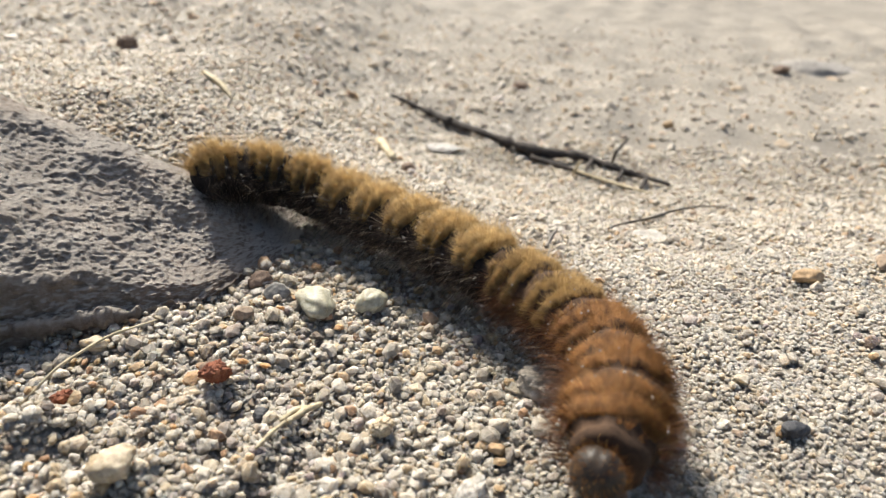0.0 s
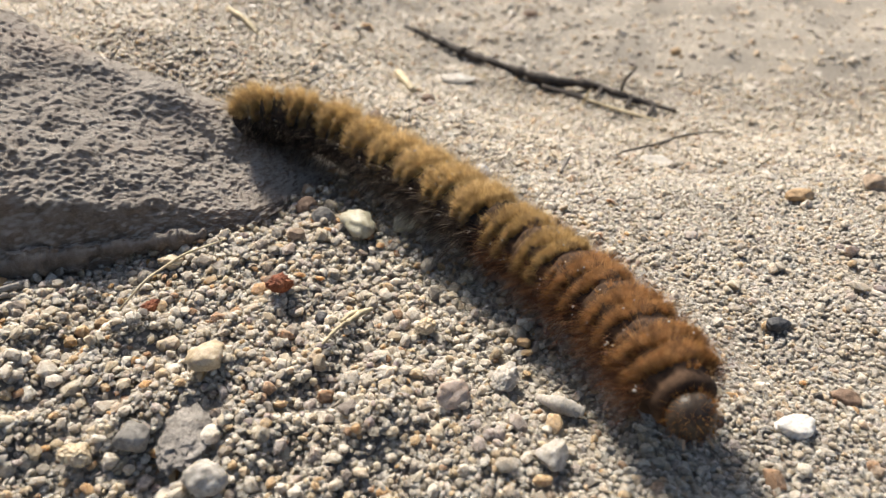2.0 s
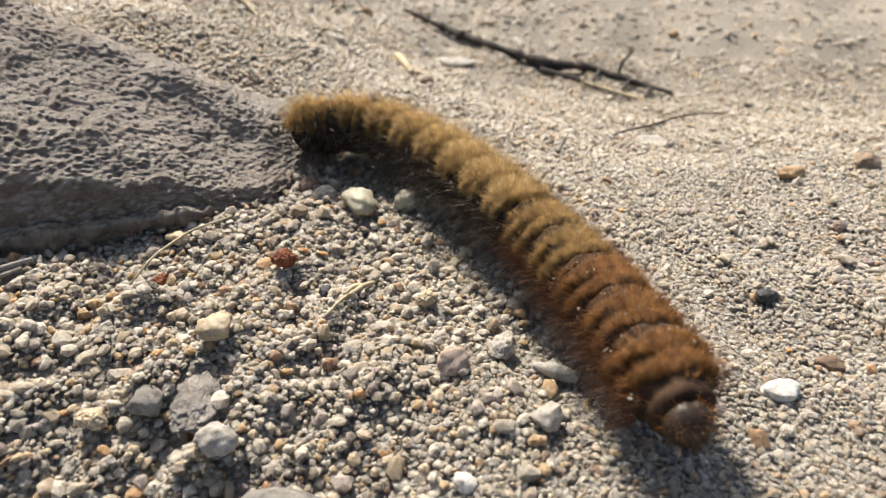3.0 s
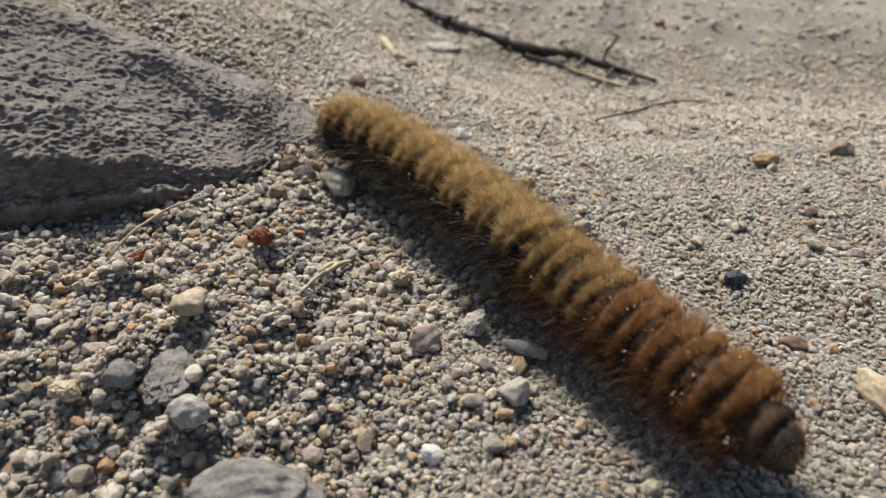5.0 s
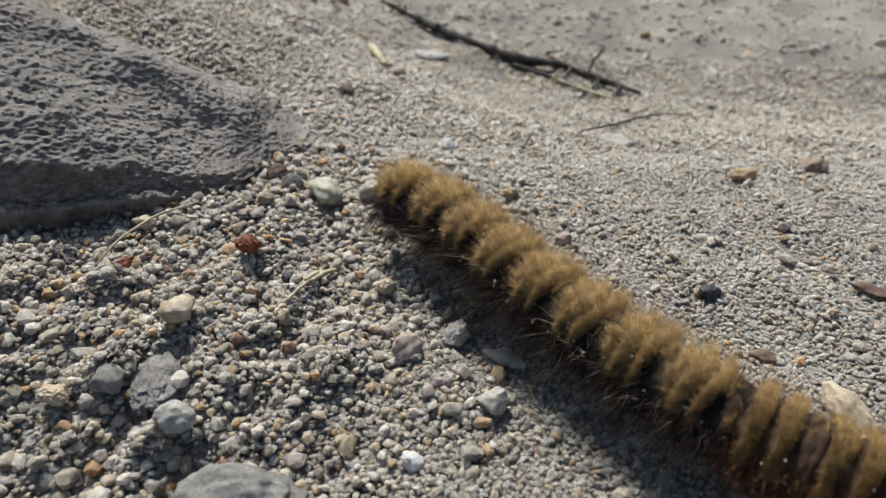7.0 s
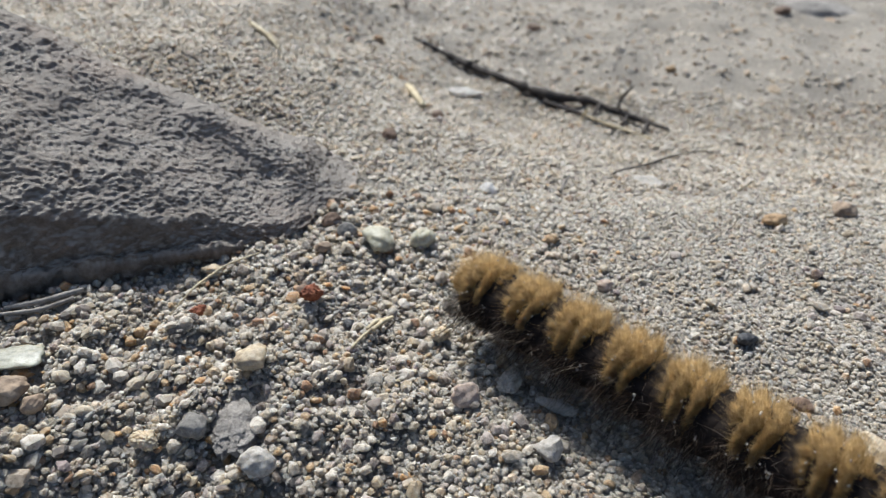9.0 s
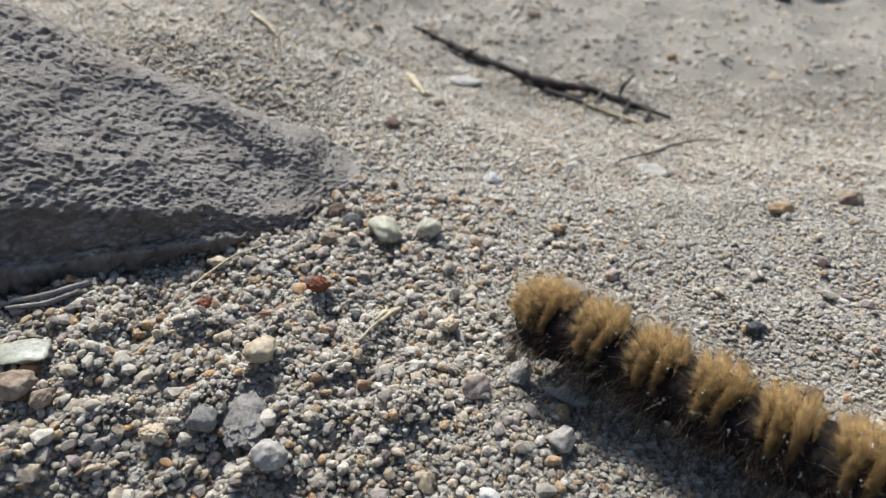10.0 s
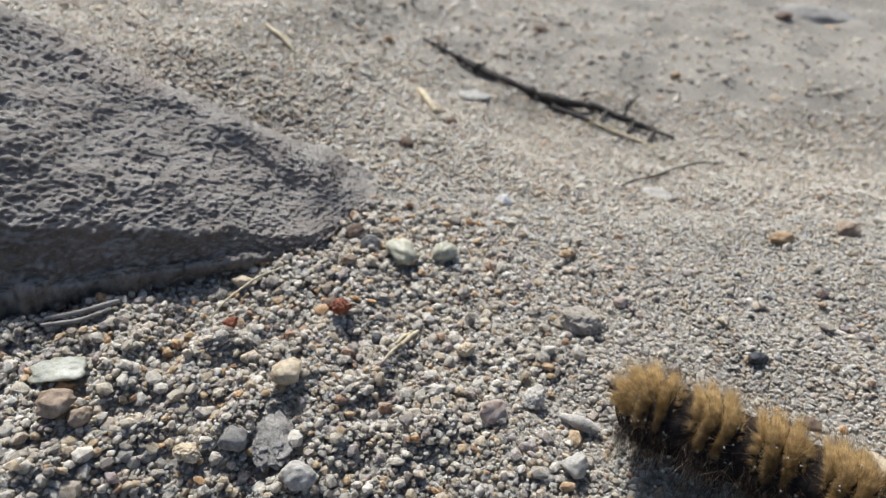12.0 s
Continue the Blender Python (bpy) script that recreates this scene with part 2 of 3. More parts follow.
def ground_z(x, y):
    """The lie of the sand: level before the rock, a hollow beyond it, a bank on the rock's far side."""
    x, y = np.asarray(x, dtype=float), np.asarray(y, dtype=float)
    dip = -0.0145 * ease(0.09, 0.185, y) + 0.006 * ease(0.18, 0.25, y)
    lean = x + 0.4 * np.clip(y - 0.14, 0, 0.1)
    z = dip * ease(-0.03, 0.035, lean) + 0.012 * ease(0.11, 0.155, y) * (1 - ease(-0.075, -0.02, x))
    far, near = ease(0.12, 0.3, y), 1 - ease(0.055, 0.075, y)
    off_rock = ease(-0.062, -0.046, x)
    z = z - 0.0019 * off_rock * (1 - 0.75 * ease(0.068, 0.082, y) * (1 - ease(-0.022, -0.002, x))) * (1 - ease(0.1, 0.14, y) * (1 - ease(-0.03, 0.035, x)))
    z = z - 0.0055 * (1 - ease(0.025, 0.05, y)) * off_rock * (1 - ease(-0.012, 0.003, x))  # the gravel falls towards the eye
    z = z - 0.0009 * np.exp(-((x + 0.012) ** 2 + (y - 0.061) ** 2) / 0.016 ** 2)
    z = z + 0.002 * ease(0.045, 0.07, x) * (1 - ease(0.12, 0.16, y))
    z = z + 0.0013 * waves(x, y, 0.012, 8) * (1 - ease(-0.025, 0.012, x)) * near
    return z + 0.0005 * waves(x, y, 0.022, 3) + far * 0.0016 * waves(x, y, 0.05, 4) + ease(0.3, 1.2, np.hypot(x, y)) * 0.006 * waves(x, y, 0.4, 5)


def rock_top(x, y):
    return -0.0351 - 0.459 * x + 0.249 * y


# ---- ground ----
def build_ground():
    out = np.geomspace(0.36, 80, 40)
    xs = np.concatenate([-out[::-1], np.linspace(-0.34, 0.34, 171), out])
    ys = np.concatenate([-out[::-1], np.linspace(-0.34, 0.62, 241), 0.62 + np.geomspace(0.02, 80, 44)])
    gx, gy = np.meshgrid(xs, ys)
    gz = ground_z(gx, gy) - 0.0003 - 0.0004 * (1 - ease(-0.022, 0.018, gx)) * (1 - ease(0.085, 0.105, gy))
    n, k = len(xs), len(ys)
    i = (np.arange(k - 1)[:, None] * n + np.arange(n - 1)[None, :]).ravel()
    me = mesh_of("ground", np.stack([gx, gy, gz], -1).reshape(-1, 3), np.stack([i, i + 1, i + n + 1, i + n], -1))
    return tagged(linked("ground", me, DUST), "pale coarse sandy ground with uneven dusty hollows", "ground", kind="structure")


def blob(level, seed, rough=0.22, facets=9, flat=0.97):
    """A worn grain of about unit radius: a ball, cut by a few flat faces and made uneven."""
    bm = bmesh.new()
    bmesh.ops.create_icosphere(bm, subdivisions=level, radius=1)
    r = np.random.RandomState(seed)
    v = np.array([p.co[:] for p in bm.verts])
    f = np.array([[q.index for q in p.verts] for p in bm.faces])
    bm.free()
    for _ in range(facets):
        d = r.normal(size=3)
        d /= np.linalg.norm(d)
        h, cut = v @ d, r.uniform(0.5, 0.85)
        v -= np.outer(np.maximum(h - cut, 0) * flat, d)
    low = r.uniform(-1, 1, (6, 3)) * 2.2
    ph = r.uniform(0, 6.3, 6)
    v *= (1 + rough / 2.4 * np.sin(v @ low.T + ph).sum(1, keepdims=True) / 2)
    return v / np.linalg.norm(v, axis=1).mean(), f


def laid(n, r, spread=0.36):
    """n rotations of grains that lie fairly flat: any yaw, a small tilt."""
    a, b, c = r.uniform(0, 2 * math.pi, n), r.normal(0, spread, n), r.normal(0, spread, n)
    zero, one = np.zeros(n), np.ones(n)
    rz = np.stack([np.stack([np.cos(a), -np.sin(a), zero], -1), np.stack([np.sin(a), np.cos(a), zero], -1), np.stack([zero, zero, one], -1)], 1)
    rx = np.stack([np.stack([one, zero, zero], -1), np.stack([zero, np.cos(b), -np.sin(b)], -1), np.stack([zero, np.sin(b), np.cos(b)], -1)], 1)
    ry = np.stack([np.stack([np.cos(c), zero, np.sin(c)], -1), np.stack([zero, one, zero], -1), np.stack([-np.sin(c), zero, np.cos(c)], -1)], 1)
    return rz @ rx @ ry


def chip(corners, seed):
    """An angular grain of about unit radius: the hull of some points on an uneven ball."""
    r = np.random.RandomState(seed)
    k = np.arange(corners) + 0.5
    a, h = math.pi * (1 + 5 ** 0.5) * k, 1 - 2 * k / corners
    p = np.stack([np.cos(a) * np.sqrt(1 - h * h), np.sin(a) * np.sqrt(1 - h * h), h], -1) + r.normal(0, 0.9 / math.sqrt(corners), (corners, 3))
    p = p / np.linalg.norm(p, axis=1, keepdims=True) * r.uniform(0.8, 1.14, (corners, 1))
    bm = bmesh.new()
    for q in p:
        bm.verts.new(q)
    bmesh.ops.convex_hull(bm, input=bm.verts[:])
    bmesh.ops.delete(bm, geom=[q for q in bm.verts if not q.link_faces], context="VERTS")
    bmesh.ops.triangulate(bm, faces=bm.faces[:])
    bmesh.ops.recalc_face_normals(bm, faces=bm.faces[:])
    bm.verts.index_update()
    v, f = np.array([q.co[:] for q in bm.verts]), np.array([[c.index for c in q.verts] for q in bm.faces])
    bm.free()
    return v, f


def grain_field(name, corners, y0, y1, step, size, spread, seed, label, mat, side=0.0, thin=0.0, fade=None, bury=0.0, toss=0.3, sink=0.0):
    """Grains on a jittered grid, in a wedge that widens away from the eye. side: where along x a field of gravel gives way to fine sand; thin: how far; sink: how deep it lies under the gravel."""
    r = np.random.RandomState(seed)
    half = 0.085 + 0.74 * y1
    gx, gy = np.meshgrid(np.arange(-half, half, step), np.arange(y0, y1, step))
    x, y = gx.ravel() + r.uniform(-0.5, 0.5, gx.size) * step, gy.ravel() + r.uniform(-0.5, 0.5, gx.size) * step
    keep = np.abs(x) < 0.066 + 0.72 * np.maximum(y, 0)
    keep &= ~((x < -0.04) & (y < 0.108) & (y > 0.09 + 0.43 * (x + 0.037)))
    odds = 1 - thin * ease(side - 0.022, side + 0.018, x - 0.25 * (y - 0.06) + 0.004 * waves(x, y, 0.02, seed))
    if fade:
        odds = odds * (1 - ease(fade[0], fade[1], y + 0.35 * np.maximum(x, 0)))
    keep &= r.rand(len(x)) < odds
    x, y = x[keep], y[keep]
    n = len(x)
    s = np.clip(size * np.exp(r.normal(0, spread, n)), size * 0.45, size * 2.4)
    shape = s[:, None] * np.stack([r.uniform(0.9, 1.35, n), r.uniform(0.75, 1.15, n), r.uniform(0.55, 0.85, n)], -1)
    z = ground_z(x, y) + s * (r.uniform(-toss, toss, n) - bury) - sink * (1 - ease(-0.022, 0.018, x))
    rot = laid(n, r, 0.45)
    kinds = [chip(corners, 100 + i) for i in range(20)]
    pick = r.randint(0, 20, n)
    vs, fs, at = [], [], 0
    for i, (v, f) in enumerate(kinds):
        own = np.where(pick == i)[0]
        w = np.einsum("nij,nkj->nki", rot[own], v[None] * shape[own][:, None, :])
        w += np.stack([x[own], y[own], z[own]], -1)[:, None, :]
        vs.append(w.reshape(-1, 3))
        fs.append((f[None] + (at + np.arange(len(own)) * len(v))[:, None, None]).reshape(-1, 3))
        at += len(own) * len(v)
    ob = linked(name, mesh_of(name, np.concatenate(vs), np.concatenate(fs), smooth=False), mat)
    return tagged(ob, label, "sand", kind="stuff")


ground = build_ground()
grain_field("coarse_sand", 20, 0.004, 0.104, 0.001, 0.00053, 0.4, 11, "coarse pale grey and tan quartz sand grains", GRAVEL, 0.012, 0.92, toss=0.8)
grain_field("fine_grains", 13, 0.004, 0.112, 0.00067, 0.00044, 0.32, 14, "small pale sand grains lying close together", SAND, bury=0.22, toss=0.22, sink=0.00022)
grain_field("sand", 12, 0.108, 0.21, 0.00102, 0.00062, 0.36, 12, "pale coarse sand grains of mixed colours", SAND, 0.0, 0.25, (0.17, 0.34), bury=0.15)
grain_field("far_sand", 12, 0.2, 0.56, 0.0026, 0.0011, 0.4, 13, "pale dusty sand grains farther off", SAND, 0.0, 0.4, (0.2, 0.55), bury=0.4)


# ---- rock ----
def build_rock():
    """A wedge of weathered rock whose thin end runs out in the sand; its near face is steep and undercut."""
    xs = -0.0235 - 0.15 * np.linspace(0, 1, 600) ** 1.25
    rows = []
    v = np.concatenate([np.linspace(0, 0.06, 8), np.linspace(0.065, 0.2, 60), np.linspace(0.203, 0.72, 210), np.linspace(0.725, 1, 80)])
    for x in xs:
        tip = float(ease(0.0, 0.012, -0.0235 - x))
        contact = 0.0815 + 0.53 * (x + 0.037) + 0.012 * (1 - tip)
        ridge = 0.1075 - 0.00003 / max(0.004, -x) + 0.05 * max(0, -x - 0.085)
        zr, zf = rock_top(x, ridge) * tip, rock_top(x, contact) * tip
        zf = max(zf - 0.0018, 0.0) if tip > 0.9 else zf * 0.8
        edge = contact + 0.12 * zf
        ze = rock_top(x, edge) * tip * 0.24
        shoulder = edge + 0.3 * (ridge - edge)
        zs = rock_top(x, shoulder) * tip
        prof = [(0.0, ridge + 0.03, -0.012), (0.08, ridge + 0.009, zr * 0.55), (0.14, ridge + 0.0025, zr * 0.93), (0.2, ridge - 0.003, zr * 1.0 - 0.0004),
                (0.5, shoulder, zs), (0.62, edge + 0.3 * (shoulder - edge), ze + 0.62 * (zs - ze)), (0.70, edge + 0.0008, ze + 0.0004), (0.75, edge - 0.0006, ze * 0.86), (0.83, contact + 0.16 * zf, zf * 0.08),
                (0.92, contact + 0.2 * zf, -0.002), (0.945, contact + 0.2 * zf, -0.004), (1.0, contact + 0.2 * zf, -0.012)]
        pv, py, pz = zip(*prof)
        rows.append(np.stack([np.full_like(v, x), np.interp(v, pv, py), np.interp(v, pv, pz)], -1))
    g = np.array(rows)
    for _ in range(3):  # round the profile's corners
        g[:, 1:-1] = 0.5 * g[:, 1:-1] + 0.25 * (g[:, 2:] + g[:, :-2])
    du, dv = np.gradient(g, axis=0), np.gradient(g, axis=1)
    nrm = np.cross(du, dv)
    nrm /= np.linalg.norm(nrm, axis=2, keepdims=True) + 1e-12
    if nrm[150, 100, 2] < 0:
        nrm = -nrm
    out = np.zeros(g.shape[:2])
    for i in range(g.shape[0]):
        for j in range(g.shape[1]):
            p = Vector(g[i, j])
            a = noise.fractal(p * 60, 1.0, 2.1, 3)
            along = p.y - 0.42 * p.x - 0.3 * p.z + 0.007 * noise.fractal(p * 48 + Vector((7, 3, 1)), 1.0, 2.0, 2)
            saw = (along / 0.0125) % 1.0  # broken ledges that face the foot
            ledge = (min(saw, 0.22) / 0.22 - saw) * max(0.0, min(1.0, 2.2 * noise.noise(p * 42 + Vector((5, 1, 2))) + 0.35))
            lumps = noise.fractal(p * 400, 0.8, 2.2, 3)
            pits = noise.fractal(p * 1250, 0.7, 2.1, 3)
            rough = 0.6 + 0.8 * max(0.0, noise.noise(p * 70 + Vector((1, 9, 4))) + 0.4)
            out[i, j] = 0.0015 * a + 0.0015 * ledge + 0.00044 * lumps * rough + 0.00032 * pits
    fade = (ease(0, 0.005, -0.0235 - g[:, :, 0]) * 0.7 + 0.3) * (1 + 0.9 * ease(0.64, 0.74, v))[None, :]
    g = g + nrm * (out * fade)[:, :, None]
    k, n = g.shape[0], g.shape[1]
    i = (np.arange(k - 1)[:, None] * n + np.arange(n - 1)[None, :]).ravel()
    me = mesh_of("rock", g.reshape(-1, 3), np.stack([i, i + n, i + n + 1, i + 1], -1))
    return tagged(linked("rock", me, ROCK), "rough grey-brown weathered rock half sunk in sand", "rock")


build_rock()


# ---- pebbles and litter ----
def pebble(name, label, x, y, size, mat, seed, turn=0, sink=0.38, rough=0.2, facets=6, z=None, category="pebble", crumbly=0.0):
    """A stone lying in the sand: x, y in mm, size in mm along, across and up."""
    v, f = blob(5 if crumbly else 4, seed, rough, facets, 0.72)
    r = np.random.RandomState(seed)
    for k, a in ((3.5, 0.05), (7.0, 0.03), (14.0, 0.015)):
        d = r.normal(size=(8, 3)) * k
        v = v * (1 + a * np.sin(v @ d.T + r.uniform(0, 6.3, 8)).sum(1, keepdims=True) / 2)
    if crumbly:
        v = v * (1 + crumbly * np.array([noise.fractal(Vector(p) * 4.0 + Vector((seed, 0, 0)), 0.7, 2.1, 5) for p in v]))[:, None]
    v = v / np.abs(v).max(0) * (np.array(size) * MM / 2)
    ob = linked(name, mesh_of(name, v, f), mat)
    base = float(ground_z(x * MM, y * MM)) if z is None else z * MM
    ob.matrix_world = pose(x * MM, y * MM, base + size[2] * MM * (0.5 - sink) + 0.0003, 0, 0, turn)
    return tagged(ob, label, category, "loose stones on the sand" if category in ("pebble", "stone") else "")


pebble("quartz_pebble", "pale greenish white translucent quartz pebble beside the rock", -16.8, 83.8, (8.0, 5.6, 4.2), FLAKE, 1, 120, 0.12, 0.06, 0)
pebble("quartz_pebble", "pale yellowish quartz pebble in the sand", -8.6, 84.1, (5.0, 4.2, 3.6), FLAKE, 2, 20, 0.15, 0.12, 1)
pebble("dark_pebble", "dark brown stone against the rock", -26.6, 89.4, (4.2, 3.4, 3.4), BROWN, 3, 10)
pebble("pebble", "grey stone against the rock", -23.2, 86.6, (4.4, 3.4, 3.2), GREY, 4, 40)
pebble("brown_pebble", "small brown pebble near the rock", -26.6, 80.3, (3.2, 2.8, 2.6), TAN, 5, 0)
pebble("red_crumb", "reddish brown crumbly grain on the sand", -26.7, 66.8, (4.6, 3.4, 3.4), RED, 6, 15, 0.02, 0.4, crumbly=0.2)
pebble("brown_pebble", "dull brown pebble beside the red crumb", -28.4, 69.6, (3.0, 2.6, 2.2), BROWN, 7, 0)
pebble("cream_pebble", "rounded cream and tan feldspar pebble", -32.4, 51.2, (5.6, 4.6, 3.8), CREAM, 8, 30, 0.2)
pebble("flat_pebble", "small flat orange-tan pebble on edge", -34.0, 55.0, (3.4, 2.0, 1.4), CREAM, 9, 10, 0.0)
pebble("pink_pebble", "rounded pinkish grey pebble", -1.3, 46.6, (4.4, 4.0, 3.6), PINK, 10, 0, 0.15)
pebble("pale_lump", "pale grey lump of cemented grains", 5.2, 49.2, (5.4, 4.4, 3.4), PALE, 11, 50, 0.25, 0.35, crumbly=0.15)
pebble("pale_pebble", "pale grey rounded pebble", 9.6, 37.0, (4.4, 3.8, 3.2), PALE, 12, 20, 0.2)
pebble("soil_clod", "grey-brown soft soil clod", 15.4, 67.6, (7.6, 6.2, 6.0), CLAY, 13, -10, 0.3, 0.12, 2, category="clod", crumbly=0.12)
pebble("orange_pebble", "flat orange pebble on fine sand", 64.2, 97.1, (6.0, 4.0, 2.8), ORANGE, 14, 0)
pebble("black_pebble", "black mineral grain on fine sand", 44.5, 60.9, (4.2, 3.0, 2.2), BLACK, 15, 20)
pebble("shell_flake", "flat pale greenish translucent flake on the sand", -64.6, 48.0, (8.2, 5.6, 1.7), SHELL, 16, 10, 0.05, 0.06, 1, category="flake")
pebble("tan_pebble", "rounded orange-tan pebble on gravel", -61.8, 41.8, (5.6, 4.8, 4.4), TAN, 17, 0, 0.15)
pebble("tan_pebble", "small tan pebble beside a larger one", -58.6, 40.6, (3.4, 3.0, 2.8), TAN, 18, 0, 0.15)
pebble("grey_stone", "flat rough grey stone bedded in the gravel", -33.0, 42.0, (7.6, 12.5, 3.8), CLOD, 19, 14, 0.45, 0.15, 3, category="stone", crumbly=0.2)
pebble("grey_stone", "broad smooth grey stone close to the camera", -19.4, 26.0, (15.5, 9.0, 6.0), GREY, 20, 8, 0.4, 0.18, category="stone", crumbly=0.05)
pebble("white_pebble", "flat white pebble on fine sand", 39.2, 42.2, (6.0, 3.6, 2.4), WHITE, 21, 12)
pebble("white_stone", "long pale cream stone with a curved edge", 53.6, 37.2, (4.4, 8.4, 3.2), CREAM, 22, 24, 0.25, 0.3)
pebble("pink_pebble", "small pink pebble on fine sand", 24.3, 74.4, (3.2, 2.6, 2.2), PINK, 23)
pebble("orange_pebble", "small orange pebble on fine sand", 16.4, 88.6, (3.4, 2.6, 2.2), ORANGE, 24)
pebble("tan_pebble", "rounded tan pebble half sunk in fine sand", 80.6, 101.4, (7.4, 5.0, 3.6), TAN, 25, 10)
pebble("white_stone", "flat white stone sunk in fine sand", 46.0, 124.0, (9.6, 6.0, 1.8), PALE, 26, -30, 0.45)
pebble("white_pebble", "bright white quartz pebble", 5.4, 110.8, (4.4, 3.6, 3.2), WHITE, 27)
pebble("blue_pebble", "small blue-black mineral grain in gravel", -19.9, 61.6, (2.4, 2.2, 1.8), BLACK, 28)
pebble("ochre_pebble", "ochre crumb of grains", -5.1, 59.6, (3.2, 2.8, 2.4), CREAM, 29, 0, 0.2, 0.35, crumbly=0.2)
pebble("speckled_pebble", "white and grey speckled pebble", -28.0, 34.6, (5.4, 4.2, 3.8), PALE, 30, 0, 0.15)
pebble("white_pebble", "small white pebble in the gravel", -0.3, 30.2, (3.0, 2.4, 2.0), WHITE, 31)
pebble("ochre_pebble", "ochre lump of cemented grains", -43.6, 38.4, (5.0, 4.2, 3.8), CREAM, 32, 0, 0.15, 0.35, crumbly=0.2)
pebble("grey_pebble", "dull grey pebble beside an ochre lump", -38.0, 40.0, (4.4, 3.6, 3.4), GREY, 33, 0, 0.2)
pebble("brown_leaf_bit", "brown flake of dead leaf on fine sand", 69.4, 60.0, (7.0, 2.8, 1.6), BROWN, 34, -20, 0.1, 0.3, category="leaf")
pebble("dark_pebble", "small dark pebble by a pale stalk", -6.3, 155.6, (3.4, 3.0, 2.8), BROWN, 35)
pebble("pale_stone", "flat pale stone behind the twig", 3.0, 196.0, (12.0, 8.0, 3.0), PALE, 36, 0, 0.3)
pebble("dark_pebble", "dark pebble far off on the sand", 33.0, 264.0, (7.0, 6.0, 4.0), BROWN, 37)
pebble("dark_pebble", "dark brown stone far off beyond the rock", -93.0, 204.0, (7.0, 6.0, 6.0), BROWN, 38)
pebble("orange_pebble", "orange pebble far off on the sand", -52.6, 259.6, (5.0, 4.0, 3.0), ORANGE, 39)
pebble("dark_pebble", "dark brown pebble beyond the caterpillar", -18.0, 131.0, (4.0, 3.4, 3.0), BROWN, 40)
pebble("ochre_pebble", "ochre pebble far off on the sand", 82.2, 228.8, (5.0, 4.0, 3.0), ORANGE, 41)
pebble("grey_stone", "large blurred grey stone far off", 190.0, 330.0, (46.0, 34.0, 12.0), CLOD, 42, -10, 0.5, category="stone")
pebble("dark_stone", "small dark stone beside the far grey stone", 163.0, 318.0, (9.0, 8.0, 7.0), BROWN, 43, category="stone")
pebble("red_crumb", "dark red crumb among the gravel", -44.0, 63.4, (3.8, 3.0, 2.4), RED, 44, 0, 0.25, 0.4, crumbly=0.2)
pebble("cream_pebble", "cream pebble at the foot of the rock", -44.6, 73.2, (4.0, 2.8, 2.4), CREAM, 45)
pebble("ochre_pebble", "orange-brown crumb on the fine sand", 8.6, 56.8, (2.6, 2.2, 1.8), ORANGE, 46, 0, 0.2, 0.35)
pebble("brown_pebble", "brown pebble on the fine sand", 48.0, 47.6, (4.0, 3.0, 2.0), BROWN, 47)


def tube(name, points, radii, mat, label="", category="", parent=None, sides=8, rough=0.15, seed=1):
    """An uneven round stalk through points in mm, smoothed, with its radii in mm; with caps."""
    r = np.random.RandomState(seed)
    p = np.array(points, dtype=float)
    n = max(12, len(p) * 8)
    u, s = np.linspace(0, 1, len(p)), np.linspace(0, 1, n)
    c = np.stack([np.interp(s, u, p[:, k]) for k in range(3)], -1)
    for _ in range(4):
        c[1:-1] = 0.5 * c[1:-1] + 0.25 * (c[2:] + c[:-2])
    rad = np.interp(s, np.linspace(0, 1, len(radii)), radii) * (1 + rough * r.normal(size=n) * 0.5)
    bm = bmesh.new()
    rings = []
    for i in range(n):
        d = Vector(c[min(i + 1, n - 1)] - c[max(i - 1, 0)]).normalized()
        a = d.orthogonal().normalized() if abs(d.z) > 0.95 else d.cross(Vector((0, 0, 1))).normalized()
        b = d.cross(a)
        rings.append([bm.verts.new((Vector(c[i]) + (a * math.cos(w) + b * math.sin(w)) * rad[i] * (1 + rough * r.uniform(-0.5, 0.5))) * MM)
                      for w in (2 * math.pi * k / sides for k in range(sides))])
    for q, w in zip(rings, rings[1:]):
        for k in range(sides):
            bm.faces.new((q[k], q[(k + 1) % sides], w[(k + 1) % sides], w[k]))
    bm.faces.new(rings[0][::-1])
    bm.faces.new(rings[-1])
    for f in bm.faces:
        f.smooth = True
    ob = part(name, bm, mat, parent)
    return tagged(ob, label, category) if category else ob


def on_sand(x, y, up=0.0):
    return (x, y, float(ground_z(x * MM, y * MM)) / MM + up)


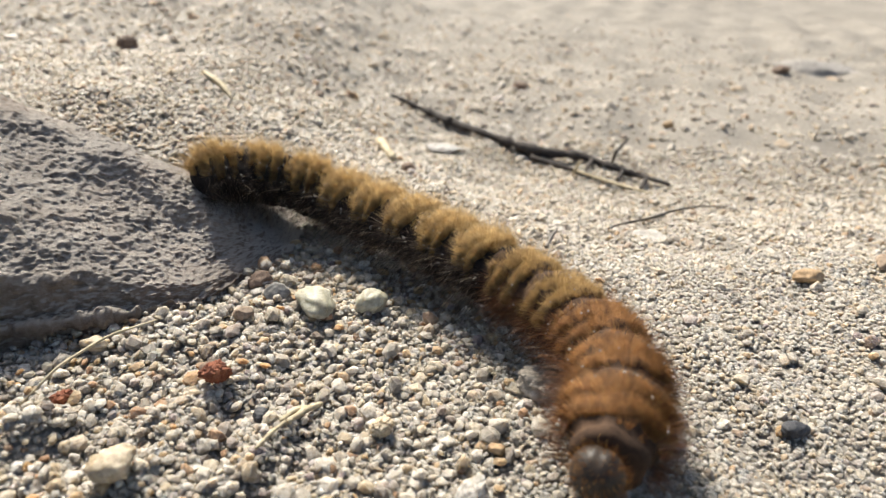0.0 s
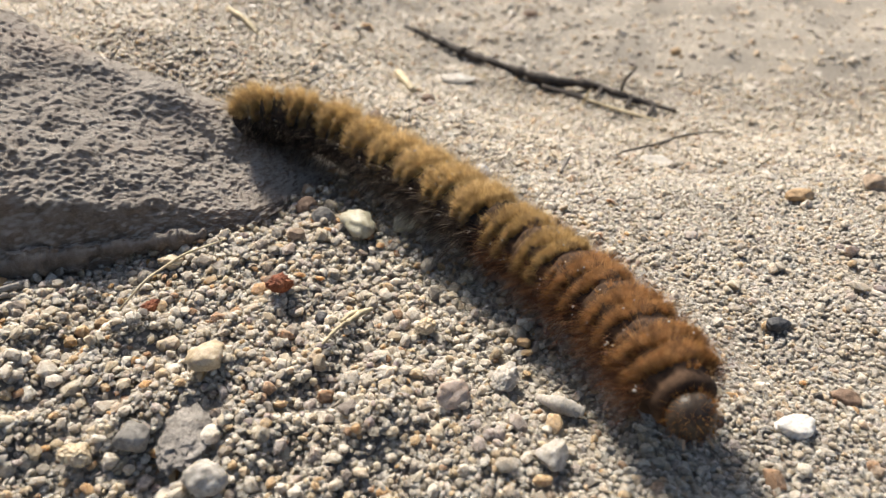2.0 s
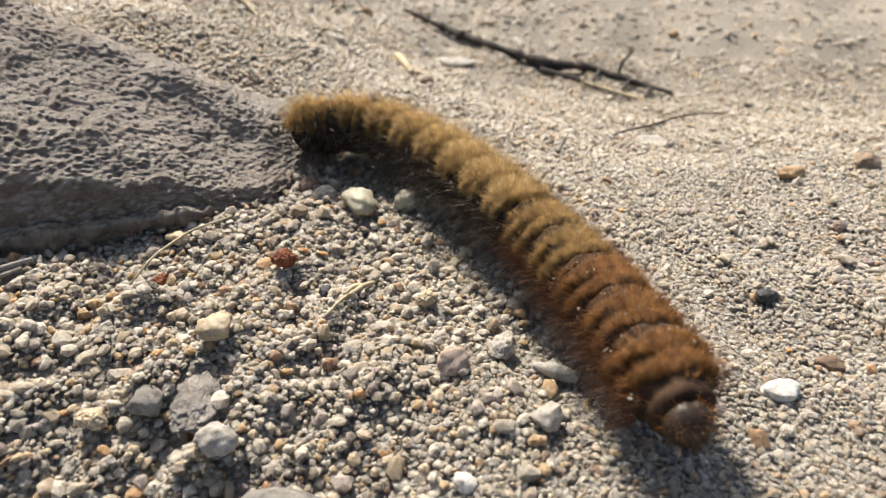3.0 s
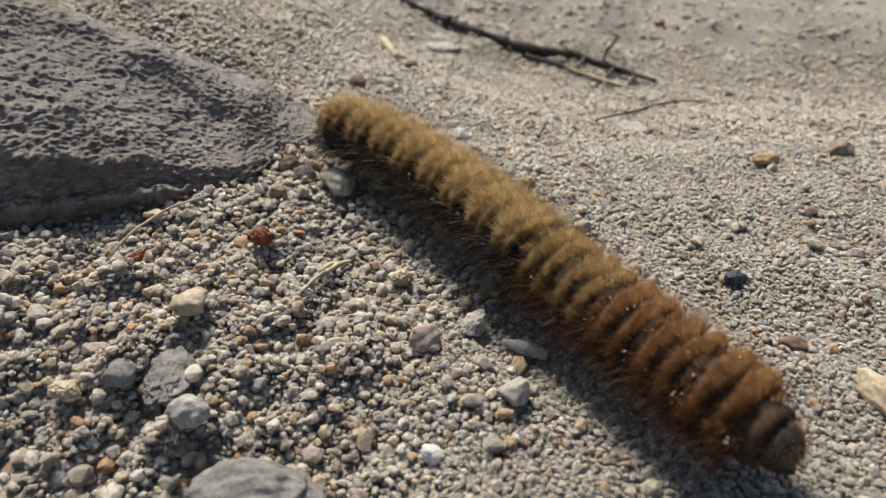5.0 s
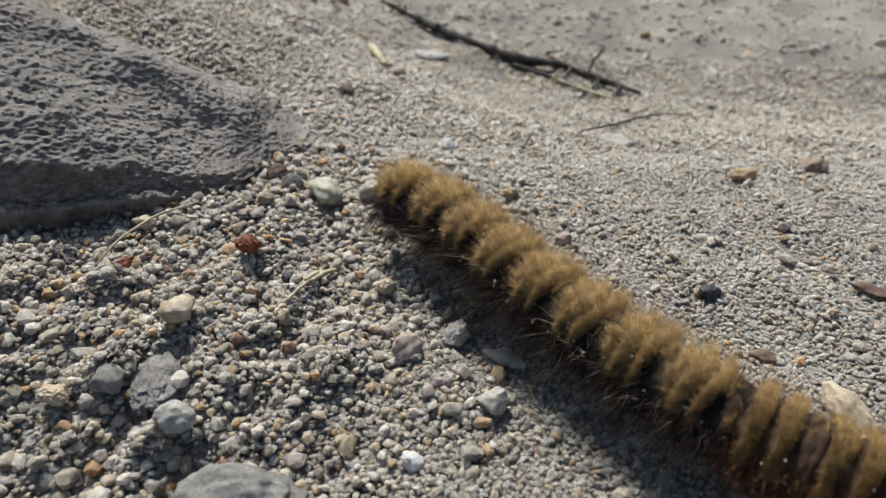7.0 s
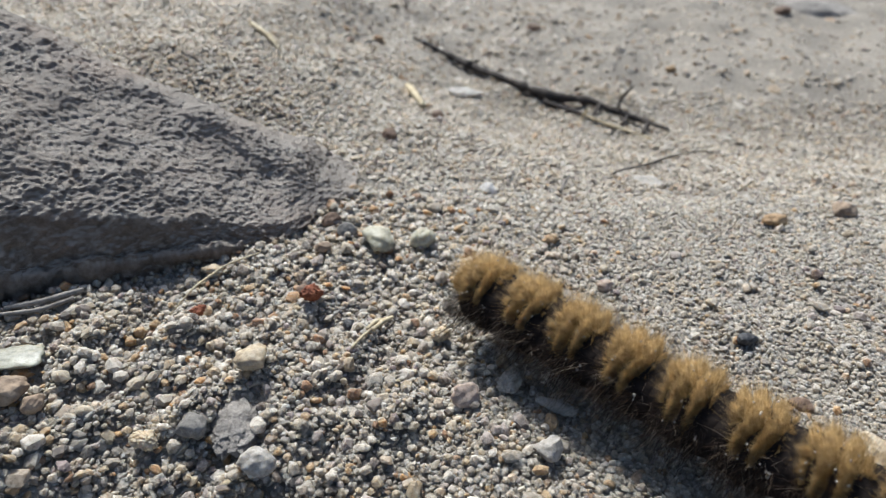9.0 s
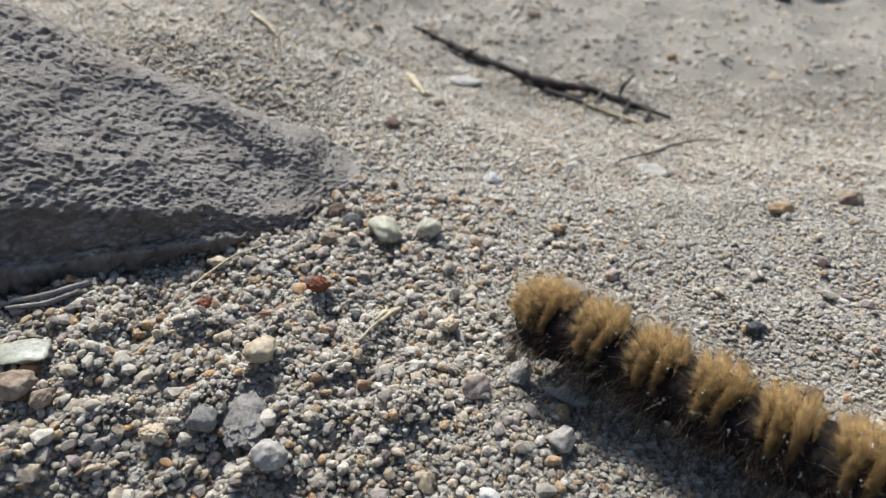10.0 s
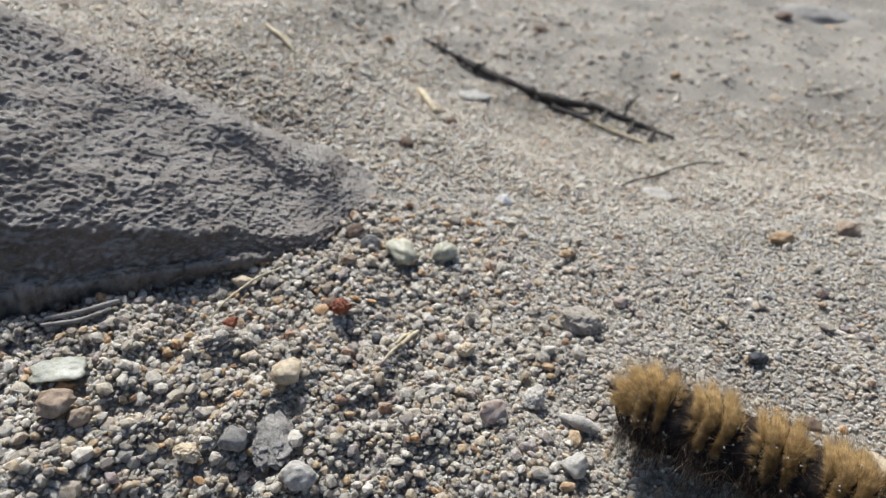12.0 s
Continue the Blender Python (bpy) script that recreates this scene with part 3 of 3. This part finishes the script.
def build_twig():
    twig = tagged(new("twig"), "thin dark dead twig with a forked end lying on sand", "twig")
    main = [on_sand(x, y, 1.6) for x, y in ((-16.2, 232.7), (-3.8, 226.2), (5.4, 217.6), (17, 206.1), (31.9, 198.2), (46.1, 195.4), (57.7, 187.1), (67.5, 176.7))]
    tube("stem", main, [0.6, 1.1, 1.6, 1.2, 1.9, 1.1, 1.0, 0.6], BARK, parent=twig, rough=0.35, seed=2)
    tube("branch", [on_sand(30, 195.6, 1.2), on_sand(42.6, 186.6, 0.9), on_sand(56.3, 174.5, 0.8)], [0.9, 0.7, 0.5], BARK, parent=twig, seed=3)
    tube("side_shoot", [on_sand(54, 190.6, 1.6), on_sand(54.5, 190.2, 6), on_sand(57.5, 190, 11)], [0.5, 0.45, 0.3], BARK, parent=twig, seed=4)
    for k, (x, y) in enumerate(((48.5, 192.5), (56.5, 186.5), (62.0, 181.0))):
        tube("bark_strip", [on_sand(x, y, 1.8), on_sand(x - 3.0, y - 6.0, 1.0)], [0.7, 0.5], BARK, parent=twig, seed=5 + k)
    tube("knot", [on_sand(3.5, 220.5, 1.6), on_sand(5.5, 216.5, 3.4)], [1.6, 0.8], BARK, parent=twig, seed=9)


build_twig()
tube("rootlet", [on_sand(37, 127, 0.4), on_sand(41.5, 133, 0.8), on_sand(50, 137, 1.0), on_sand(58, 146, 1.6), on_sand(69, 155, 1.6), on_sand(84, 157, 0.8)], [0.15, 0.28, 0.3, 0.3, 0.22, 0.1], BARK, "thin wiry dark rootlet curling over the sand", "root", seed=11)
tube("straw", [on_sand(42, 186, 1.2), on_sand(50, 178, 1.4), on_sand(60, 168, 0.8)], [0.35, 0.5, 0.3], STRAW, "pale dry straw lying under the twig", "straw", seed=23)
tube("straw", [on_sand(41, 184, 0.4), on_sand(41.5, 183.5, 2.5), on_sand(42.5, 183, 5)], [0.4, 0.5, 0.3], STRAW, "short pale stub of straw by the twig", "straw", seed=24)
tube("pale_stalk", [on_sand(-16.1, 183, 1), on_sand(-14.6, 175, 1.6), on_sand(-10.4, 161, 0.8)], [0.9, 1.2, 0.9], STRAW, "short pale dry stalk on the sand", "stalk", seed=12)
tube("grass_blade", [on_sand(-62, 178, 1), on_sand(-56, 172, 1.4), on_sand(-52, 167, 0.6)], [0.5, 0.8, 0.4], STRAW, "pale dry grass blade behind the rock", "grass", seed=13)
tube("grass_blade", [on_sand(22, 112.2, 0.4), on_sand(23, 114, 1.6), on_sand(24.5, 116.5, 2.6)], [0.4, 0.4, 0.15], WOOD, "thin dark grass tip standing in the sand", "grass", seed=14)
tube("straw", [on_sand(-15.6, 58.2, 1.0), on_sand(-14.3, 61.2, 1.3), on_sand(-13.0, 64.3, 1.2)], [0.34, 0.42, 0.34], STRAW, "short piece of pale dry straw on the gravel", "straw", seed=15)
tube("straw", [on_sand(-16.5, 58.4, 0.8), on_sand(-15.4, 60.8, 1.1), on_sand(-14.5, 62.6, 1.1)], [0.3, 0.36, 0.3], STRAW, "split straw piece lying beside another", "straw", seed=16)
tube("straw", [on_sand(-18.6, 54.8, 0.8), on_sand(-17.2, 56.6, 1.0), on_sand(-15.9, 58.2, 1.0)], [0.2, 0.26, 0.22], STRAW, "thin straw splinter on the gravel", "straw", seed=17)
tube("wood_splinter", [on_sand(-71.5, 58.2, 1.2), on_sand(-67, 60.6, 1.9), on_sand(-61.8, 63.2, 1.5)], [0.3, 0.45, 0.4], WOOD, "grey weathered wood splinter at the rock's foot", "splinter", seed=18)
tube("wood_splinter", [on_sand(-71.5, 57.0, 1.0), on_sand(-67, 59.2, 1.4), on_sand(-62.6, 61.6, 1.1)], [0.25, 0.4, 0.3], WOOD, "thin grey splinter split from another", "splinter", seed=19)
tube("plant_fibre", [on_sand(-48.6, 61.8, 0.8), on_sand(-45.4, 66.0, 3.2), on_sand(-41.4, 70.8, 4.2), on_sand(-36.6, 75.0, 2.4)], [0.12, 0.19, 0.19, 0.12], STRAW, "thin pale plant fibre arched over the gravel", "fibre", seed=20)
tube("leaf_scrap", [on_sand(9.2, 47.4, 0.8), on_sand(11.6, 45.4, 1.6), on_sand(14.2, 44.2, 1.0)], [0.5, 1.1, 0.7], PALE, "whitish scrap of dry plant skin on the sand", "leaf", seed=22)


def scatter_pebbles(count):
    """Larger loose grains of the gravel, each a piece of the ground."""
    r = random.Random(5)
    meshes = []
    for i in range(14):
        me = mesh_of("pebble", *chip(22, 300 + i), smooth=False)
        me.materials.append(LOOSE)
        meshes.append(me)
    made = 0
    while made < count:
        y = 0.012 + 0.085 * r.random() ** 0.9
        x = r.uniform(-0.06 - 0.5 * y, 0.045 + 0.55 * y)
        if x < -0.034 and y > 0.078 + 0.43 * (x + 0.037):
            continue
        if x > 0.0 and r.random() < 0.6:
            continue
        made += 1
        ob = linked("pebble", meshes[r.randrange(14)], None, ground)
        s = r.uniform(0.0006, 0.0009) if r.random() < 0.8 else r.uniform(0.0009, 0.0013)
        z = float(ground_z(x, y)) + s * r.uniform(-0.1, 0.35)
        ob.matrix_world = pose(x, y, z, r.uniform(0, 360), r.uniform(0, 360), r.uniform(0, 360)) @ Matrix.Diagonal((s * r.uniform(0.8, 1.2), s * r.uniform(0.8, 1.1), s * r.uniform(0.65, 0.95), 1))


scatter_pebbles(290)


# ---- caterpillar ----
SEGMENTS = 13
CORE = 4.6  # mm, the body's radius without its hair


def strands(roots, ways, lengths, droop, width, seed, bent=True):
    """Tapered three-sided bristles from roots along ways; bent ones turn once on their way."""
    r = np.random.RandomState(seed)
    n = len(roots)
    side = np.cross(ways, r.normal(size=(n, 3)))
    side /= np.linalg.norm(side, axis=1, keepdims=True) + 1e-9
    other = np.cross(ways, side)
    mid = roots + ways * (lengths * 0.55)[:, None]
    tip = roots + ways * lengths[:, None] + droop * lengths[:, None]
    vs = []
    for base, w in ((roots, 1.0), (mid, 0.8)) if bent else ((roots, 1.0),):
        for k in range(3):
            a = 2 * math.pi * k / 3
            vs.append(base + (side * math.cos(a) + other * math.sin(a)) * (width * w))
    vs.append(tip)
    v = np.stack(vs, 1)
    f = []
    for k in range(3):
        q = (k + 1) % 3
        f += [(k, q, 3 + q), (k, 3 + q, 3 + k), (3 + k, 3 + q, 6)] if bent else [(k, q, 3)]
    f = np.array(f)
    return v.reshape(-1, 3), (f[None] + (np.arange(n) * v.shape[1])[:, None, None]).reshape(-1, 3)


def joined(*pieces):
    at = np.cumsum([0] + [len(v) for v, _ in pieces])
    return np.concatenate([v for v, _ in pieces]), np.concatenate([f + k for (_, f), k in zip(pieces, at)])


def skin_mesh(kind):
    """One ring of the body, swollen in its middle; x runs towards the head."""
    bm = bmesh.new()
    rings, m, n = [], 30, 28
    half = 4.9
    for i in range(m + 1):
        u = -1 + 2 * i / m
        fat = (1 - abs(u) ** 3.2) ** 0.5 if abs(u) < 1 else 0.0
        fat = 0.88 + 0.12 * fat
        if kind == "tail" and u < 0:
            fat *= math.sqrt(max(0.02, 1 - (u * 0.98) ** 2))
        if kind == "neck" and u > -0.2:
            fat *= 1 - 0.26 * (u + 0.2) / 1.2
        ring = []
        for k in range(n):
            a = 2 * math.pi * k / n
            y, z = math.sin(a) * CORE * fat * 1.05, math.cos(a) * CORE * fat
            if z < -CORE * 0.92:
                z = -CORE * 0.92 + (z + CORE * 0.92) * 0.3
            fold = -0.06 * math.cos(2 * math.pi * u * half / 2.9) if kind in ("fore", "neck") else 0.0
            w = 1 + fold + 0.04 * math.sin(5 * a + 3 * u) + 0.03 * math.sin(9 * a - 5 * u)
            ring.append(bm.verts.new((u * half * MM, y * w * MM, z * w * MM)))
        rings.append(ring)
    for q, w in zip(rings, rings[1:]):
        for k in range(n):
            bm.faces.new((q[k], w[k], w[(k + 1) % n], q[(k + 1) % n]))
    bm.faces.new(rings[0])
    bm.faces.new(rings[-1][::-1])
    for f in bm.faces:
        f.smooth = True
    me = bpy.data.meshes.new("segment")
    bm.to_mesh(me)
    bm.free()
    me.materials.append(SKIN if kind in ("tail", "mid") else SKIN_BROWN)
    return me


def hair_meshes(kind, seed):
    """The belt of short dense hair over the back, the long bristles of the flanks, and dust caught in the hair."""
    r = np.random.RandomState(seed)
    front = kind in ("fore", "neck")
    n = 11500 if front else 23000
    reach = 1.4 if front else 1.16
    a = np.clip(r.uniform(-reach, reach, n) + r.normal(0, 0.08, n), -1.6, 1.6)
    narrow = (np.abs(a) / 1.25) ** 1.2
    x = r.uniform(-1, 1, n) * (3.05 - 1.75 * narrow) - 0.2
    if kind == "tail":
        x = np.where(r.rand(n) < 0.5, r.uniform(-4.7, 0.0, n), x)
    gap = 2.9 if front else 2.1
    if front:
        x = r.uniform(-2.85, 2.75, n)
    ragged = r.normal(0, 0.28, 24)
    x = x + (0.6 if front else 1) * ragged[np.clip(((a + 1.5) / 3.0 * 24).astype(int), 0, 23)]
    lean = (1.45 if front else 0.9) + 0.25 * np.sin(3.1 * a + seed)
    ridge = np.round((x + lean) / gap) * gap - lean
    hold = ease(0.0, 0.75, np.abs(a) if front else np.abs(a) - 0.1) * (0.6 if front else 1.0) + (0.4 if front else 0.0)
    x = ridge + (x - ridge) * (1 - (0.45 if front else 0.4) * hold)
    tufts = 15
    ta = np.linspace(-1.25, 1.25, tufts) + r.normal(0, 0.05, tufts)
    own = np.argmin(np.abs(a[:, None] - ta[None]), 1)
    shrink = np.ones(n)
    if kind == "tail":
        shrink = np.sqrt(np.clip(1 - (np.minimum(x, 0) / 5.0) ** 2, 0.05, 1))
    if kind == "neck":
        shrink = 1 - 0.26 * np.clip((x + 1.0) / 5.9, 0, 1)
    roots = np.stack([x, np.sin(a) * CORE * 1.0 * shrink, np.cos(a) * CORE * 0.96 * shrink], -1)
    pull = a + (ta[own] - a) * 0.3
    ways = np.stack([-0.18 + (0.0 if front else 0.13) * x + (0.1 + 0.2 * hold) * (ridge - x) + r.normal(0, 0.2, n), np.sin(pull) + r.normal(0, 0.24, n), np.cos(pull) + r.normal(0, 0.24, n)], -1)
    if kind == "tail":
        ways[:, 0] += np.minimum(x, 0) * 0.25
    ways /= np.linalg.norm(ways, axis=1, keepdims=True)
    folds = 0.8 + 0.35 * np.cos(2 * math.pi * (x - ridge) / gap)
    length = r.uniform(0.9, 2.0, n) * folds * (0.85 + 0.3 * r.rand(tufts)[own]) * (1 - 0.3 * np.clip(np.abs(x + 0.5) / 3.8, 0, 1) ** 2)
    if front:
        length = r.uniform(0.5, 1.5, n) * (0.8 + 0.4 * r.rand(tufts)[own]) + 0.8 * ease(0.6, 1.3, np.abs(a)) * r.uniform(0.3, 1.1, n)
    if kind == "neck":
        length = length * 1.3
    short = strands(roots * MM, ways, length * MM, np.array([-0.1, 0, -0.05]), 0.02 * MM, seed, False)
    few = r.permutation(np.where(np.abs(a) < 0.95)[0])[:2000]
    ways[few] += r.normal(0, 0.16, (2000, 3))
    fine = strands(roots[few] * MM, ways[few], r.uniform(1.9, 3.7, 2000) * (0.7 if front else 1.0) * MM, np.array([-0.1, 0, 0.0]), 0.013 * MM, seed + 7, False)
    top = joined(short, fine)
    n = 620
    s = np.sign(r.uniform(-1, 1, n))
    a = s * r.uniform(1.0, 2.35, n)
    x = r.uniform(-3.2, 3.2, n)
    roots = np.stack([x, np.sin(a) * CORE * 1.03, np.cos(a) * CORE], -1)
    ways = np.stack([r.normal(0, 0.3, n), np.sin(a * 0.92) + r.normal(0, 0.18, n), np.cos(a * 0.95) + r.normal(0, 0.2, n)], -1)
    ways /= np.linalg.norm(ways, axis=1, keepdims=True)
    flank = strands(roots * MM, ways, r.uniform(2.4, 7.0, n) * (0.75 if front else 1.0) * MM, np.array([-0.05, 0, -0.1]), 0.018 * MM, seed + 1)
    n = 1300
    a = np.sign(r.uniform(-1, 1, n)) * r.uniform(1.15, 2.25, n)
    x = r.uniform(-3.6, 3.6, n)
    roots = np.stack([x, np.sin(a) * CORE * 1.03, np.cos(a) * CORE], -1)
    ways = np.stack([r.normal(-0.1, 0.35, n), np.sin(a * 0.9) + r.normal(0, 0.25, n), np.cos(a * 0.95) + r.normal(0, 0.25, n) - 0.2], -1)
    ways /= np.linalg.norm(ways, axis=1, keepdims=True)
    flank = joined(flank, strands(roots * MM, ways, r.uniform(0.8, 2.4, n) * MM, np.array([-0.05, 0, -0.1]), 0.022 * MM, seed + 2, False))
    v, f = blob(1, 7)
    n = 9 if front else 18
    a, x, h = r.uniform(-1.3, 1.3, n), r.uniform(-3, 2.6, n), CORE + r.uniform(0.9, 2.0, n)
    at = np.stack([x, np.sin(a) * h, np.cos(a) * h], -1) * MM
    size = np.stack([r.uniform(0.05, 0.15, n)] * 3, -1) * MM
    n += 3  # paler scraps in the notches of the flank
    a, x, h = r.uniform(-1.5, -1.15, 3), r.uniform(2.2, 3.0, 3), CORE + r.uniform(0.4, 1.0, 3)
    at = np.concatenate([at, np.stack([x, np.sin(a) * h, np.cos(a) * h], -1) * MM])
    size = np.concatenate([size, r.uniform(0.08, 0.26, (3, 3)) * MM])
    dust = (at[:, None] + v[None] * size[:, None, :]).reshape(-1, 3), (f[None] + (np.arange(n) * len(v))[:, None, None]).reshape(-1, 3)
    return top, flank, dust


def build_caterpillar():
    body = tagged(new("caterpillar"), "hairy golden-brown caterpillar with black bands and rust-coloured front, crawling", "caterpillar")
    skins = {k: skin_mesh(k) for k in ("tail", "mid", "fore", "neck")}
    parts = []
    for i in range(SEGMENTS):
        kind = "tail" if i == 0 else "neck" if i == SEGMENTS - 1 else "fore" if i > 7 else "mid"
        seg = linked("segment", skins[kind], None, body)
        top, flank, dust = hair_meshes(kind, 40 + i * 3)
        mat = HAIR_GOLD if i < 8 else HAIR_AMBER if i < 10 else HAIR_RUST
        linked("dorsal_hair", mesh_of("dorsal_hair", *top), mat, seg, "dense golden brown hair" if i < 8 else "dense rust-coloured hair")
        linked("flank_bristles", mesh_of("flank_bristles", *flank), HAIR_DARK if i < 8 else HAIR_RUST_DARK, seg, "sparse dark bristles")
        linked("dust_specks", mesh_of("dust_specks", *dust), PALE, seg, "white dust specks")
        if i in (0, 3, 4, 5, 6) or i > 9:
            for s in (-1, 1):
                short = i > 9
                tube("leg" if short else "proleg", [(0, s * 1.7, -2.0), (0.2, s * 2.0, -3.4), (0.3, s * 1.9, -4.6)], [0.5, 0.4, 0.15] if short else [1.1, 0.9, 0.95], BROWN, parent=seg, seed=50 + i)
        parts.append(seg)
    v, f = blob(4, 3, 0.02, 0)
    cleft = 1 - 0.07 * np.exp(-(v[:, 1] / 0.14) ** 2) * (v[:, 2] > -0.3)
    v = v * cleft[:, None] * np.array((2.3, 2.65, 2.75)) * MM
    head = linked("head", mesh_of("head", v, f), HEAD, body, "smooth dark grey-brown rounded head")
    r = np.random.RandomState(9)
    d = r.normal(size=(620, 3))
    d /= np.linalg.norm(d, axis=1, keepdims=True)
    d[:, 2] = np.maximum(d[:, 2], -0.5)
    linked("head_hair", mesh_of("head_hair", *strands(d * np.array((2.25, 2.6, 2.7)) * MM, d, r.uniform(0.3, 1.3, 620) * MM, np.array([0, 0, -0.1]), 0.025 * MM, 4)), HAIR_RUST, head)
    for s in (-1, 1):
        tube("mandible", [(1.6, s * 0.7, -1.9), (2.1, s * 0.5, -2.6)], [0.5, 0.3], BLACK, parent=head, seed=70)
        tube("antenna", [(1.7, s * 1.3, -1.6), (2.7, s * 1.7, -2.1)], [0.2, 0.08], TAN, parent=head, seed=71)
    parts.append(head)
    return body, parts


caterpillar, body_parts = build_caterpillar()

# The crawl: seconds; five guide points of the body's line from tail to head, x and y in mm; the lift of the head in mm.
CRAWL = [
    (0.0, -39.6, 103.6, -13.8, 128.5, -5.3, 80.6, 37.8, 80.1, 15.6, 44.1, 1.0),
    (0.5, -39.3, 101.2, -15.8, 127.0, -1.4, 78.2, 30.9, 78.8, 17.2, 41.9, 1.5),
    (1.0, -39.8, 101.4, -16.1, 123.4, -5.5, 74.3, 22.9, 77.2, 19.3, 41.9, 2.0),
    (1.5, -39.9, 100.9, -14.4, 121.6, -7.2, 71.0, 22.4, 75.1, 21.6, 41.2, 2.0),
    (2.0, -40.0, 101.5, -14.4, 120.0, -3.7, 69.4, 19.1, 69.4, 22.9, 35.6, 0.5),
    (2.5, -37.8, 102.1, -11.3, 114.9, -4.1, 68.6, 19.5, 64.9, 20.9, 31.2, 0.0),
    (3.0, -29.6, 97.0, -6.6, 115.2, 5.7, 66.2, 17.9, 61.4, 22.1, 29.8, 0.0),
    (5.0, -19.1, 94.5, -1.0, 84.0, 9.1, 60.4, 20.4, 43.6, 33.7, 24.1, 0.0),
    (5.5, -13.0, 88.5, 4.4, 77.5, 12.2, 55.1, 23.7, 37.9, 37.8, 19.6, 0.0),
    (6.0, -11.8, 84.6, 5.9, 74.9, 12.6, 50.8, 24.3, 33.7, 34.9, 13.3, 0.0),
    (6.5, -12.9, 85.5, 6.2, 75.3, 12.8, 50.8, 26.2, 34.5, 37.6, 14.3, 0.0),
    (7.0, -5.1, 74.6, 14.2, 61.9, 18.4, 28.8, 46.9, 21.1, 67.2, 6.6, 0.0),
    (9.0, -1.3, 63.4, 19.6, 47.8, 36.4, 23.5, 64.3, 13.3, 84.9, -5.3, 0.0),
    (9.5, -1.4, 61.0, 21.3, 48.6, 34.1, 19.6, 62.4, 10.1, 81.0, -10.9, 0.0),
    (10.0, 5.5, 55.5, 25.3, 40.8, 45.6, 19.1, 73.1, 9.9, 94.8, -7.4, 0.0),
    (10.5, 4.1, 49.6, 27.1, 38.6, 46.5, 16.8, 75.8, 12.9, 98.2, -3.5, 0.0),
    (11.0, 10.4, 48.3, 30.0, 33.3, 52.4, 13.9, 76.6, 3.5, 98.4, -13.8, 0.0),
    (11.5, 12.6, 41.6, 36.2, 33.7, 62.7, 21.1, 87.7, 13.5, 113.1, 2.6, 0.0),
    (12.0, 15.5, 43.6, 38.4, 33.2, 60.1, 13.6, 84.3, 3.0, 106.9, -12.8, 0.0),
]


def support_z(x, y):
    """What the body lies on: the sand or the rock's top."""
    z = float(ground_z(x, y))
    if y < 0.112:
        z = max(z, rock_top(x, y) * (1 - float(ease(-0.034, -0.022, x))))
    return z


def body_line(row):
    """Points along the body, evenly spaced, for one row of the crawl."""
    g = np.array(row[1:11]).reshape(5, 2) * MM
    u = np.linspace(0, 1, 160)[:, None]
    c = sum(math.comb(4, k) * u ** k * (1 - u) ** (4 - k) * g[k] for k in range(5))
    raw = np.array([support_z(*p) for p in c])
    pad = np.pad(raw, 24, mode="edge")
    z = np.convolve(pad, np.ones(49) / 49, "valid")
    z = np.maximum(z, raw * 0.6) + 0.0061 - 0.0015 * ease(-0.022, -0.036, c[:, 0]) + row[11] * MM * ease(0.72, 1.0, u[:, 0])
    p = np.column_stack([c, z])
    s = np.concatenate([[0], np.cumsum(np.linalg.norm(np.diff(p, axis=0), axis=1))])
    at = np.append(np.linspace(0.0044 / s[-1], 0.93, SEGMENTS), 0.99) * s[-1]
    return np.stack([np.interp(at, s, p[:, k]) for k in range(3)], -1)


def motions():
    middle, rows = [], [[] for _ in body_parts]
    for row in CRAWL:
        t, line = row[0], body_line(row)
        centre = line.mean(0)
        centre[2] = 0.0
        middle.append((t, pose(*centre)))
        for i, p in enumerate(line):
            d = line[min(i + 1, SEGMENTS)] - line[max(i - 1, 0)]
            yaw, pitch = math.degrees(math.atan2(d[1], d[0])), math.degrees(math.atan2(d[2], math.hypot(d[0], d[1])))
            rows[i].append((t, pose(*(p - centre), 0, -pitch, yaw)))
    walk(caterpillar, middle)
    for ob, own in zip(body_parts, rows):
        walk(ob, own)


motions()
